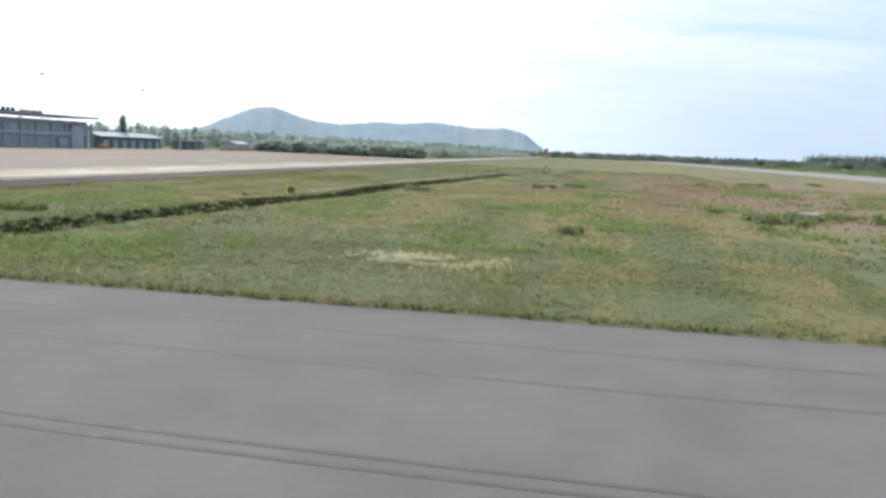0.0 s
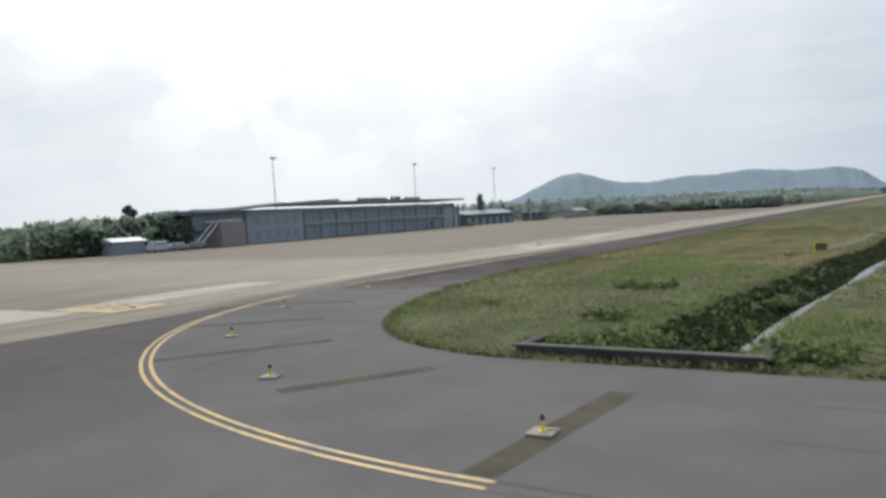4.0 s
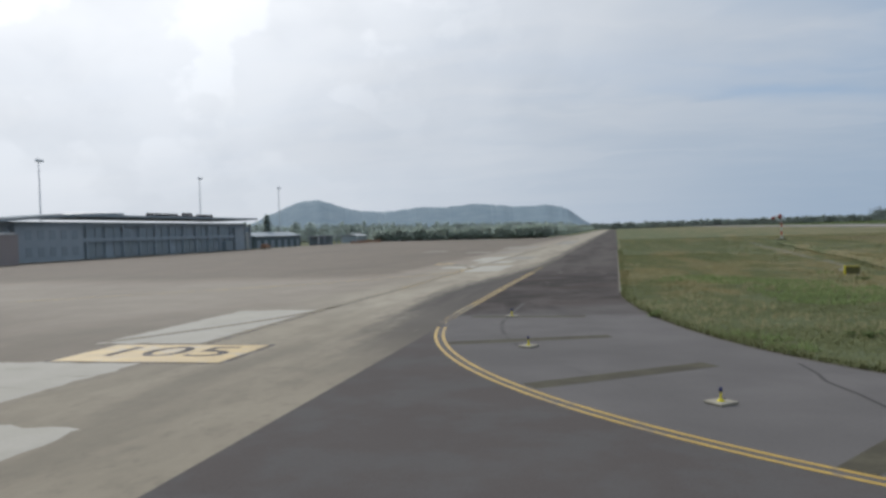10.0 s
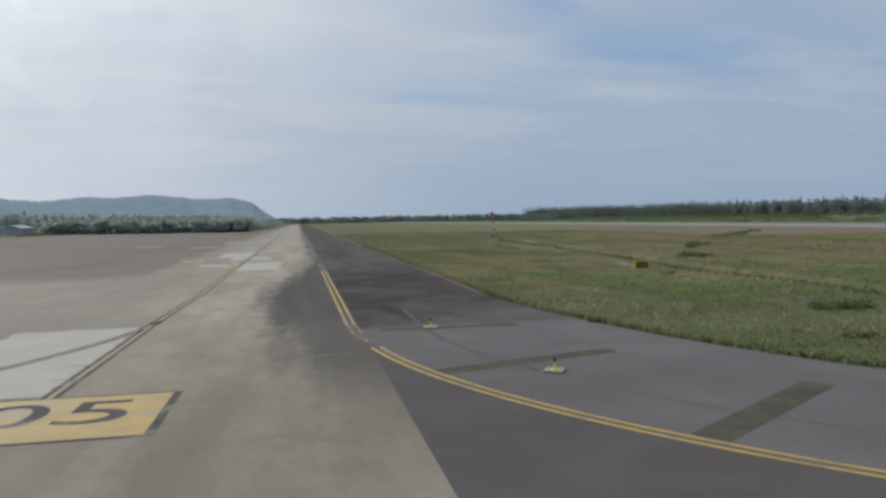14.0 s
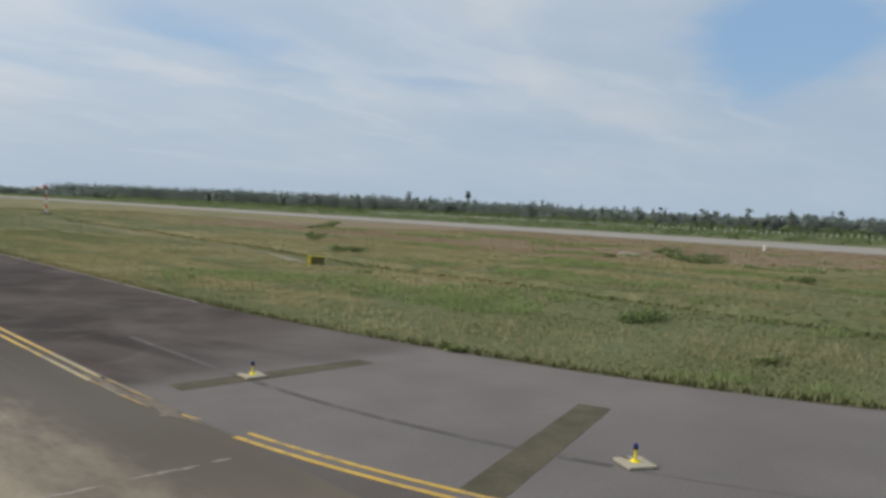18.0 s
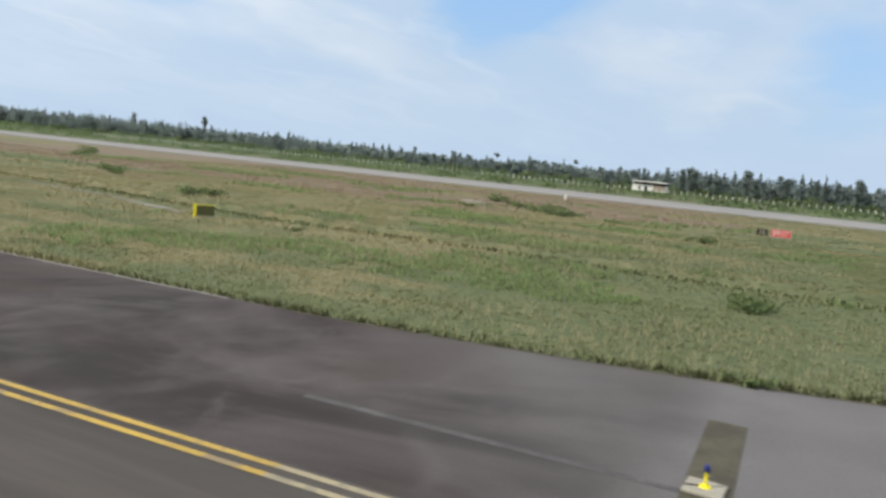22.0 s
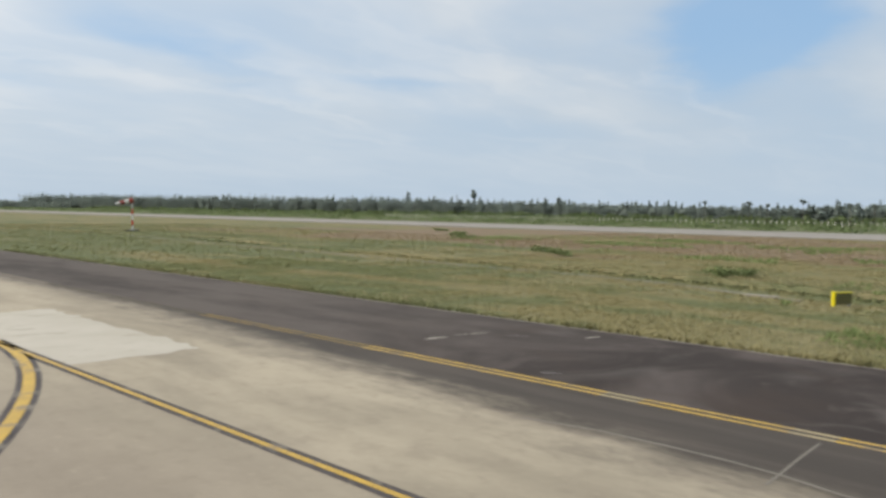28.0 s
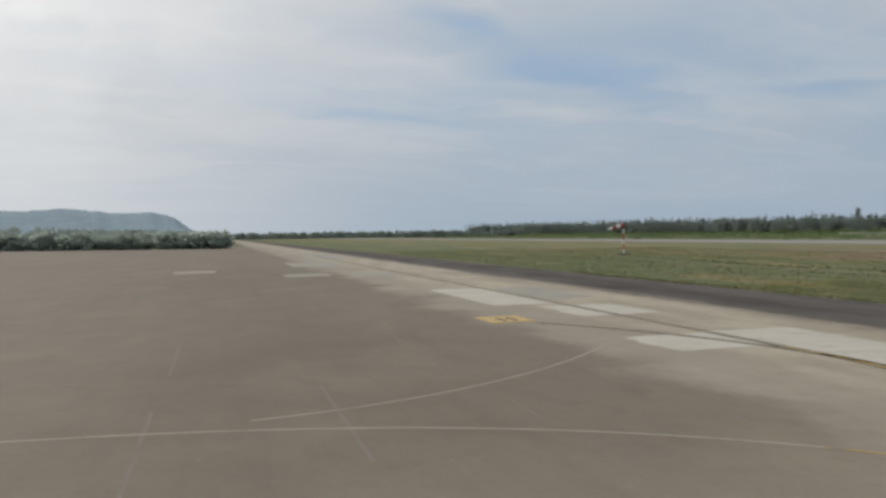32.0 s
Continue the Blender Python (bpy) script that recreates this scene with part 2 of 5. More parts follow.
def grass_colour(nt):
    """Rough airfield grass: green by the pavement, dry and reddish out towards the runway."""
    x, y = axis(nt, "X"), axis(nt, "Y")
    big, mid, fine = grain(nt, 0.035, 5.0), grain(nt, 0.2, 5.0, (1, 1.5, 1), 0, 0.62), grain(nt, 1.6, 4.0, rough=0.65)
    green = mixed(nt, step(nt, fine, 0.3, 0.7), (0.112, 0.136, 0.071), (0.155, 0.174, 0.094))
    dry = mixed(nt, step(nt, fine, 0.3, 0.7), (0.19, 0.176, 0.098), (0.25, 0.228, 0.13))
    red = mixed(nt, step(nt, fine, 0.3, 0.7), (0.192, 0.152, 0.108), (0.255, 0.203, 0.148))
    out = sums(nt, "ADD", step(nt, x, -28.0, 45.0, -0.03, 0.24), step(nt, mid, 0.25, 0.75, -0.18, 0.18))
    out = sums(nt, "ADD", out, step(nt, big, 0.3, 0.7, -0.12, 0.16))
    out = sums(nt, "ADD", out, step(nt, grain(nt, 0.11, 5.0, (1.7, 0.28, 1), 4, 0.6, 0.5), 0.3, 0.7, -0.26, 0.30))
    out = sums(nt, "ADD", out, step(nt, y, 36.0, 60.0, -0.18, 0.16))
    out = sums(nt, "ADD", out, step(nt, y, 84.0, 125.0, 0.0, -0.22))
    out = sums(nt, "ADD", out, step(nt, x, 108.0, 116.0, 0.0, -0.45))
    col = mixed(nt, step(nt, out, -0.06, 0.30), green, dry)
    far = sums(nt, "ADD", step(nt, x, -14.0, 30.0, -0.30, 0.26), step(nt, grain(nt, 0.05, 4.0, (1.0, 0.6, 1)), 0.35, 0.65, -0.22, 0.22))
    far = sums(nt, "ADD", far, step(nt, x, 82.0, 92.0, 0.0, -1.0))
    far = sums(nt, "ADD", far, step(nt, y, 130.0, 240.0, 0.0, -0.5))
    far = sums(nt, "ADD", far, step(nt, y, 36.0, 58.0, -0.32, 0.0))
    return mixed(nt, step(nt, far, 0.0, 0.25), col, red)


def grass_material():
    m, nt, b = start("airfield_grass", 0.95)
    # ground colour multiplied down a little for the shade between blades
    shaded_soil = mixed(nt, 1.0, grass_colour(nt), (0.88, 0.86, 0.82), "MULTIPLY")
    nt.links.new(shaded_soil, b.inputs["Base Color"])
    b.inputs["Specular IOR Level"].default_value = 0.1
    relief(nt, b, grain(nt, 5.0, 6.0, rough=0.7), 0.5, 0.08)
    return m


def leaf_light(nt, col):
    """Leaves that reflect and transmit equal shares of light."""
    add = nt.nodes.new("ShaderNodeAddShader")
    for k, kind in enumerate(("ShaderNodeBsdfDiffuse", "ShaderNodeBsdfTranslucent")):
        n = nt.nodes.new(kind)
        nt.links.new(col, n.inputs["Color"])
        nt.links.new(n.outputs[0], add.inputs[k])
    nt.links.new(add.outputs[0], nt.nodes["Material Output"].inputs["Surface"])


def blade_material():
    m, nt, b = start("grass_blades", 0.9)
    nt.nodes.remove(b)
    info = nt.nodes.new("ShaderNodeNewGeometry")
    col = mixed(nt, 0.2, grass_colour(nt), (0.27, 0.25, 0.14))
    pale = mixed(nt, 1.0, col, (1.46, 1.42, 1.30), "MULTIPLY")
    col = mixed(nt, info.outputs["Random Per Island"], mixed(nt, 1.0, col, (1.14, 1.12, 1.05), "MULTIPLY"), pale)
    d, t = nt.nodes.new("ShaderNodeBsdfDiffuse"), nt.nodes.new("ShaderNodeBsdfTranslucent")
    mix = nt.nodes.new("ShaderNodeMixShader")
    mix.inputs[0].default_value = 0.3
    for n, k in ((d, 1), (t, 2)):
        nt.links.new(col, n.inputs["Color"])
        nt.links.new(n.outputs[0], mix.inputs[k])
    nt.links.new(mix.outputs[0], nt.nodes["Material Output"].inputs["Surface"])
    return m


def concrete_material(name, tone, stain, pale):
    """Apron concrete with faint joints' grime, tyre streaks and broad stains."""
    m, nt, b = start(name, 0.8)
    b.inputs["Specular IOR Level"].default_value = 0.22
    col = mixed(nt, step(nt, grain(nt, 0.35, 6.0), 0.3, 0.7), tone, tuple(0.88 * v for v in tone))
    col = mixed(nt, step(nt, grain(nt, 0.07, 5.0, (1.0, 0.35, 1)), 0.42, 0.68, 0.0, 0.5), col, stain)
    col = mixed(nt, step(nt, grain(nt, 0.5, 6.0, (3.0, 0.12, 1), rough=0.65), 0.5, 0.75, 0.0, 0.3), col, stain)
    col = mixed(nt, step(nt, grain(nt, 9.0, 5.0, rough=0.7), 0.45, 0.8, 0.0, 0.3), col, tuple(0.6 * v for v in tone))
    col = mixed(nt, step(nt, grain(nt, 0.5, 5.0, (1.6, 0.14, 1), -38, 0.6, 0.3), 0.48, 0.74, 0.0, 0.3), col, stain)
    col = mixed(nt, step(nt, grain(nt, 0.22, 5.0, (1.0, 0.5, 1), -30, 0.55, 0.5), 0.5, 0.72, 0.0, 0.3), col, tuple(1.3 * v for v in tone))
    strip = sums(nt, "ADD", axis(nt, "X"), step(nt, grain(nt, 0.12, 5.0), 0.2, 0.8, -2.0, 2.0))
    band = sums(nt, "MULTIPLY", step(nt, strip, -49.0, -43.6), 0.85)
    crust = mixed(nt, step(nt, grain(nt, 0.3, 6.0, (1.2, 0.3, 1), 3, 0.6, 0.3), 0.36, 0.68), pale, tuple(0.66 * v for v in pale))
    crust = mixed(nt, step(nt, grain(nt, 1.1, 7.0, (0.7, 0.5, 1), 25, 0.68, 0.3), 0.46, 0.76, 0.0, 0.45), crust, tuple(0.6 * v for v in pale))
    col = mixed(nt, band, col, crust)
    col = mixed(nt, step(nt, grain(nt, 0.9, 8.0, (0.8, 0.7, 1), 20, 0.7, 0.2), 0.48, 0.74, 0.0, 0.4), col, stain)
    col = mixed(nt, step(nt, grain(nt, 3.2, 7.0, (1.0, 0.6, 1), 10, 0.75), 0.5, 0.66, 0.0, 0.3), col, stain)
    col = mixed(nt, step(nt, grain(nt, 4.5, 6.0, (1.0, 0.7, 1), -20, 0.75), 0.54, 0.7, 0.0, 0.22), col, tuple(1.15 * v for v in pale))
    edge = sums(nt, "ADD", axis(nt, "X"), step(nt, grain(nt, 0.4, 6.0, (1.6, 0.12, 1), rough=0.6), 0.2, 0.8, -0.7, 0.7))
    edge = sums(nt, "ADD", edge, step(nt, grain(nt, 1.4, 8.0, (1.0, 0.45, 1), 0, 0.75), 0.25, 0.75, -0.6, 0.6))
    bulge = sums(nt, "SUBTRACT", axis(nt, "Y"), 54.0)
    bulge = sums(nt, "POWER", 2.718, sums(nt, "MULTIPLY", sums(nt, "MULTIPLY", bulge, bulge), -0.0027))
    edge = sums(nt, "ADD", edge, sums(nt, "MULTIPLY", bulge, 2.9))
    seen = step(nt, axis(nt, "Y"), 22.0, 38.0, 0.0, 0.98)
    stained = mixed(nt, step(nt, grain(nt, 0.6, 6.0, (1.8, 0.16, 1), 0, 0.62), 0.4, 0.7), (0.048, 0.041, 0.036), (0.078, 0.066, 0.057))
    stained = mixed(nt, step(nt, axis(nt, "Y"), 36.0, 50.0, 0.75, 0.0), stained, (0.118, 0.104, 0.088))
    col = mixed(nt, sums(nt, "MULTIPLY", step(nt, edge, -39.2, -36.6), seen), col, stained)
    # brightness ramp multiplied into the colour: darker, browner near, paler further along Y
    tone_ramp = sums(nt, "ADD", axis(nt, "Y"), step(nt, grain(nt, 0.15, 5.0), 0.2, 0.8, -5.0, 5.0))
    col = mixed(nt, 1.0, col, mixed(nt, step(nt, tone_ramp, 28.0, 52.0), (0.82, 0.80, 0.76), (1.11, 1.10, 1.08)), "MULTIPLY")
    # the oldest bays, browned by years of traffic, beyond a ragged border
    old = sums(nt, "ADD", axis(nt, "X"), step(nt, grain(nt, 0.16, 6.0, rough=0.6), 0.2, 0.8, -1.8, 1.8))
    old = sums(nt, "MULTIPLY", step(nt, old, -52.0, -49.2, 1.0, 0.0), step(nt, axis(nt, "Y"), 66.0, 78.0))
    col = mixed(nt, old, col, mixed(nt, 1.0, col, (0.62, 0.59, 0.565), "MULTIPLY"))
    nt.links.new(col, b.inputs["Base Color"])
    relief(nt, b, grain(nt, 14.0, 5.0), 0.25, 0.01)
    return m


def asphalt_material(name, pale, dark, split_at=None):
    """Weathered asphalt; past split_at along the taxiway it is a darker course with pale washed spots."""
    m, nt, b = start(name, 0.92)
    b.inputs["Specular IOR Level"].default_value = 0.1
    col = mixed(nt, step(nt, grain(nt, 0.4, 6.0), 0.3, 0.7), pale, tuple(0.84 * v for v in pale))
    col = mixed(nt, step(nt, grain(nt, 0.12, 5.0, (0.4, 1.0, 1)), 0.45, 0.7, 0.0, 0.6), col, tuple(0.72 * v for v in pale))
    if split_at is not None:
        # the wheel lane inside the edge line, rubbed darker in the bend
        dx = sums(nt, "MINIMUM", sums(nt, "ADD", axis(nt, "X"), 11.1), 0.0)
        dy = sums(nt, "MINIMUM", sums(nt, "SUBTRACT", axis(nt, "Y"), 40.3), 0.0)
        r = sums(nt, "SQRT", sums(nt, "ADD", sums(nt, "MULTIPLY", dx, dx), sums(nt, "MULTIPLY", dy, dy)), 0.0)
        lane = sums(nt, "MULTIPLY", step(nt, r, 25.6, 26.0), step(nt, axis(nt, "X"), -30.0, -14.0, 0.8, 0.0))
        worn = mixed(nt, step(nt, grain(nt, 0.6, 6.0, rough=0.65), 0.4, 0.66), tuple(2.1 * v for v in dark), tuple(0.62 * v for v in pale))
        col = mixed(nt, lane, col, worn)
        low = mixed(nt, step(nt, grain(nt, 0.16, 5.0, (1.0, 0.7, 1), 20, 0.6, 0.8), 0.42, 0.62), dark, tuple(2.2 * v for v in dark))
        low = mixed(nt, step(nt, grain(nt, 0.5, 6.0, (0.5, 1.0, 1), -20, 0.62, 1.2), 0.54, 0.74, 0.0, 0.5), low, tuple(2.8 * v for v in dark))
        vein = sums(nt, "ABSOLUTE", sums(nt, "SUBTRACT", grain(nt, 0.13, 3.0, (1.0, 0.8, 1), 30, 0.5, 1.4), 0.5), 0.0)
        vein = sums(nt, "MULTIPLY", step(nt, vein, 0.0, 0.05, 0.42, 0.0), step(nt, grain(nt, 0.35, 4.0), 0.42, 0.62))
        low = mixed(nt, vein, low, (0.125, 0.112, 0.104))
        line = sums(nt, "ADD", axis(nt, "Y"), step(nt, grain(nt, 0.5, 3.0), 0.2, 0.8, -0.4, 0.4))
        low = mixed(nt, step(nt, grain(nt, 0.28, 4.0, (1.0, 0.8, 1), -35, 0.5, 0.4), 0.5, 0.66, 0.0, 0.6), low, (0.064, 0.049, 0.042))
        dry = mixed(nt, step(nt, grain(nt, 0.3, 6.0, (1.0, 0.3, 1), 8, 0.62), 0.4, 0.65), (0.115, 0.10, 0.09), (0.06, 0.052, 0.048))
        low = mixed(nt, step(nt, axis(nt, "Y"), 66.0, 82.0, 0.0, 0.85), low, dry)
        share = sums(nt, "ADD", step(nt, line, split_at - 0.6, split_at + 1.0, 0.0, 0.5), step(nt, sums(nt, "SUBTRACT", line, sums(nt, "MULTIPLY", axis(nt, "X"), 0.8)), split_at + 26.0, split_at + 33.0, 0.0, 0.5))
        col = mixed(nt, share, col, low)
    col = mixed(nt, step(nt, grain(nt, 20.0, 4.0, rough=0.7), 0.4, 0.8, 0.0, 0.3), col, tuple(0.55 * v for v in dark))
    nt.links.new(col, b.inputs["Base Color"])
    relief(nt, b, grain(nt, 30.0, 4.0), 0.3, 0.008)
    return m


GRASS = grass_material()
BLADES = blade_material()
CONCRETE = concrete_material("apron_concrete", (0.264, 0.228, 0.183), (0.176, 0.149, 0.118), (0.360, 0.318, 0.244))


def slab_material(name="new_concrete", share=1.0):
    """Newer pale concrete, blotched and worn through towards the old surface in places."""
    m, nt, b = start(name, 0.85)
    col = mixed(nt, step(nt, grain(nt, 0.5, 6.0), 0.3, 0.7), tuple(share * v for v in (0.45, 0.42, 0.36)), tuple(share * v for v in (0.40, 0.37, 0.31)))
    col = mixed(nt, step(nt, grain(nt, 1.0, 8.0, (0.5, 1.0, 1), 30, 0.7, 0.5), 0.54, 0.68, 0.0, 0.75), col, (0.30, 0.27, 0.215))
    col = mixed(nt, step(nt, grain(nt, 12.0, 4.0), 0.45, 0.8, 0.0, 0.25), col, (0.25, 0.23, 0.2))
    nt.links.new(col, b.inputs["Base Color"])
    relief(nt, b, grain(nt, 14.0, 5.0), 0.25, 0.01)
    return m


NEW_SLAB = slab_material()
WEATHERED_SLAB = slab_material("weathered_concrete", 0.64)
ASPHALT = asphalt_material("taxiway_asphalt", (0.172, 0.160, 0.153), (0.045, 0.038, 0.035), 40.6)
RUNWAY = asphalt_material("runway_asphalt", (0.31, 0.292, 0.268), (0.165, 0.155, 0.145))
TRENCH = plain("trench_fill", (0.066, 0.058, 0.039), (0.100, 0.089, 0.058), 0.95, 1.2)
FAINT_SEAM = plain("faint_seam", (0.112, 0.103, 0.098), (0.13, 0.12, 0.114), 0.88, 1.1)
SOFT_TAR = plain("worn_tar_seam", (0.078, 0.071, 0.067), (0.10, 0.092, 0.087), 0.88, 1.6, wear=(0.125, 0.115, 0.109))
TAR = plain("tar_seam", (0.048, 0.044, 0.042), (0.07, 0.064, 0.06), 0.85, 2.0)
YELLOW = plain("yellow_paint", (0.54, 0.345, 0.045), (0.43, 0.275, 0.045), 0.5, 1.5, wear=(0.25, 0.18, 0.085), gloss=0.42)
PANEL_YELLOW = plain("worn_panel_paint", (0.50, 0.335, 0.085), (0.39, 0.262, 0.08), 0.5, 1.1, wear=(0.34, 0.27, 0.17), gloss=0.4)
PALE_YELLOW = plain("faded_yellow_paint", (0.40, 0.33, 0.19), (0.33, 0.28, 0.18), 0.8, 1.5, wear=(0.2, 0.18, 0.14))
DULL_YELLOW = plain("dull_yellow_paint", (0.26, 0.18, 0.06), (0.20, 0.145, 0.06), 0.8, 1.5, wear=(0.10, 0.085, 0.07))
GHOST_YELLOW = plain("ghost_yellow_paint", (0.125, 0.105, 0.07), (0.105, 0.09, 0.065), 0.85, 1.5, wear=(0.085, 0.075, 0.066))
DARK_EDGE = plain("black_paint", (0.052, 0.045, 0.045), (0.085, 0.075, 0.073), 0.8, 1.5, wear=(0.2, 0.18, 0.15))
SANDY = plain("bare_sandy_strip", (0.185, 0.155, 0.12), (0.14, 0.118, 0.094), 0.9, 1.4, wear=(0.095, 0.082, 0.07))
WHITE_PAINT = plain("white_paint", (0.72, 0.72, 0.70), (0.6, 0.6, 0.58), 0.7, 2.0)
DASH = plain("worn_dash_paint", (0.28, 0.26, 0.222), (0.23, 0.212, 0.18), 0.85, 2.4, wear=(0.17, 0.15, 0.125))
OLD_WHITE = plain("worn_white_paint", (0.30, 0.28, 0.24), (0.25, 0.23, 0.195), 0.85, 1.2, wear=(0.20, 0.18, 0.15))
SCUFF = plain("scuffed_asphalt", (0.112, 0.103, 0.098), (0.098, 0.089, 0.084), 0.85, 1.2, wear=(0.145, 0.134, 0.128))
PLATE = plain("cream_concrete", (0.385, 0.35, 0.27), (0.32, 0.29, 0.225), 0.85, 5.0)
GREY_METAL = plain("galvanised_metal", (0.42, 0.43, 0.44), (0.34, 0.35, 0.36), 0.45, 6.0, 0.6)
DARK_METAL = plain("dark_metal", (0.045, 0.045, 0.05), (0.07, 0.07, 0.075), 0.5, 6.0, 0.3)
RED_PAINT = plain("red_paint", (0.60, 0.05, 0.035), (0.48, 0.045, 0.03), 0.5, 4.0)
SOCK_RED = plain("faded_red_cloth", (0.34, 0.075, 0.055), (0.27, 0.065, 0.05), 0.9, 3.0)
BLACK_PAINT = plain("sign_black", (0.02, 0.02, 0.02), (0.035, 0.035, 0.03), 0.5, 4.0)
SIGN_YELLOW = plain("sign_yellow", (0.85, 0.72, 0.02), (0.75, 0.62, 0.02), 0.5, 4.0)
MAST_GREY = plain("pale_mast_metal", (0.62, 0.64, 0.66), (0.54, 0.56, 0.58), 0.5, 1.0, 0.1)
# terminal plaster and cladding made paler and bluer to imitate distance haze
WALL_GREY = plain("hazed_grey_plaster", (0.42, 0.465, 0.50), (0.37, 0.415, 0.45), 0.85, 0.5)
WALL_DARK = plain("hazed_dark_cladding", (0.34, 0.38, 0.41), (0.30, 0.34, 0.365), 0.7, 0.5)
ROOF_GREY = plain("roof_sheet", (0.34, 0.36, 0.37), (0.28, 0.30, 0.31), 0.5, 0.4, 0.2)
WHITEWASH = plain("whitewash", (0.85, 0.83, 0.76), (0.76, 0.74, 0.67), 0.85, 1.0)
BARK = plain("bark", (0.10, 0.085, 0.065), (0.16, 0.14, 0.11), 0.95, 6.0, bump=0.6)
FADED_ORANGE = plain("faded_orange_line", (0.34, 0.24, 0.105), (0.26, 0.19, 0.10), 0.85, 1.2, wear=(0.19, 0.165, 0.13))
JOINT = plain("pale_joint", (0.20, 0.182, 0.155), (0.175, 0.16, 0.135), 0.85, 1.2, wear=(0.15, 0.135, 0.115))
FADED_WHITE = plain("faded_old_line", (0.33, 0.30, 0.235), (0.28, 0.255, 0.20), 0.85, 1.2, wear=(0.22, 0.198, 0.155))
MOSSY = plain("mossy_concrete", (0.05, 0.05, 0.045), (0.085, 0.084, 0.072), 0.9, 1.6)
# distance haze is painted into the hills' blue-grey base colour
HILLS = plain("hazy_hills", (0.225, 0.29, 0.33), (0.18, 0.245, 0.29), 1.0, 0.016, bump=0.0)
# bank weeds coloured extra dark to stand in for the drain's shade
LEAF_SHADE = leafy("shade_dark_bank_weeds", (0.038, 0.049, 0.027), (0.062, 0.075, 0.04), 0.3)
LEAF_GREEN = leafy("broad_leaves", (0.105, 0.135, 0.058), (0.155, 0.185, 0.085), 0.6)
DRY_BLADES = leafy("dry_grass_blades", (0.155, 0.148, 0.085), (0.225, 0.21, 0.122), 0.4)
STRAW = leafy("pale_straw", (0.30, 0.285, 0.19), (0.42, 0.395, 0.28), 0.4)
WEEDS = leafy("weed_leaves", (0.095, 0.125, 0.05), (0.15, 0.18, 0.08), 0.4)
# far leaf colours paled to stand in for haze, except the scrub's
WOOD_HAZED = leafy("hazed_far_wood_leaves", (0.140, 0.168, 0.152), (0.182, 0.212, 0.190), 0.05)
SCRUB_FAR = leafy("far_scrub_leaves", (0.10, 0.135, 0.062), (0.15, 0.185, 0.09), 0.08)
HEDGE_HAZED = leafy("hazed_hedge_leaves", (0.30, 0.345, 0.30), (0.36, 0.405, 0.35), 0.05)
GARDEN_HAZED = leafy("hazed_terminal_tree_leaves", (0.205, 0.252, 0.19), (0.25, 0.30, 0.228), 0.05)
BELT_HAZED = leafy("hazed_far_belt_leaves", (0.245, 0.29, 0.27), (0.305, 0.35, 0.325), 0.05)


def glassy():
    m, nt, b = start("hazed_tinted_glass", 0.12)
    # base colour lightened for the haze in front of the far panes
    b.inputs["Base Color"].default_value = (0.29, 0.335, 0.365, 1)
    b.inputs["Specular IOR Level"].default_value = 0.8
    return m


GLASS = glassy()


def blue_glass():
    m, nt, b = start("blue_lens", 0.1)
    b.inputs["Base Color"].default_value = (0.014, 0.02, 0.13, 1)
    b.inputs["Specular IOR Level"].default_value = 0.8
    return m


BLUE = blue_glass()


def water():
    m, nt, b = start("ditch_water", 0.25)
    b.inputs["Base Color"].default_value = (0.13, 0.12, 0.09, 1)
    relief(nt, b, grain(nt, 3.0), 0.1, 0.02)
    return m


WATER = water()

# ---- mesh helpers ----


def finish(name, bm, material, parent=None, label="", smooth=False):
    me = bpy.data.meshes.new(name)
    bm.normal_update()
    bm.to_mesh(me)
    bm.free()
    me.materials.append(material)
    if smooth:
        me.polygons.foreach_set("use_smooth", [True] * len(me.polygons))
    ob = new(name, me)
    if parent is not None:
        ob.parent = parent
    if label:
        tagged(ob, label)
    return ob


part = finish


def sheet(name, verts, faces, material, parent=None, label="", smooth=False, normals=None):
    me = bpy.data.meshes.new(name)
    me.from_pydata([tuple(map(float, v)) for v in verts], [], [tuple(int(i) for i in f) for f in faces])
    me.materials.append(material)
    if smooth:
        me.polygons.foreach_set("use_smooth", [True] * len(me.polygons))
    me.update()
    if normals is not None:
        me.polygons.foreach_set("use_smooth", [True] * len(me.polygons))
        me.normals_split_custom_set_from_vertices(normals)
    ob = new(name, me)
    if parent is not None:
        ob.parent = parent
    if label:
        tagged(ob, label)
    return ob


def box(bm, x0, x1, y0, y1, z0, z1, bevel=0.0):
    r = bmesh.ops.create_cube(bm, size=1.0)
    bmesh.ops.scale(bm, verts=r["verts"], vec=(x1 - x0, y1 - y0, z1 - z0))
    bmesh.ops.translate(bm, verts=r["verts"], vec=((x0 + x1) / 2, (y0 + y1) / 2, (z0 + z1) / 2))
    if bevel:
        es = list({e for v in r["verts"] for e in v.link_edges})
        bmesh.ops.bevel(bm, geom=es, offset=bevel, segments=1, affect="EDGES")
    return bm


def rod(bm, a, b, r0, r1=None, n=8):
    a, b = Vector(a), Vector(b)
    r1 = r0 if r1 is None else r1
    q = (b - a).to_track_quat("Z", "Y").to_matrix().to_4x4()
    bmesh.ops.create_cone(bm, cap_ends=True, segments=n, radius1=r0, radius2=max(r1, 1e-4), depth=(b - a).length,
                          matrix=Matrix.Translation((a + b) / 2) @ q)
    return bm


def thing(name, x, y, z, label, category, group="", turn=0.0):
    e = new(name)
    e.matrix_world = pose(x, y, z, 0, 0, turn)
    return tagged(e, label, category, group)


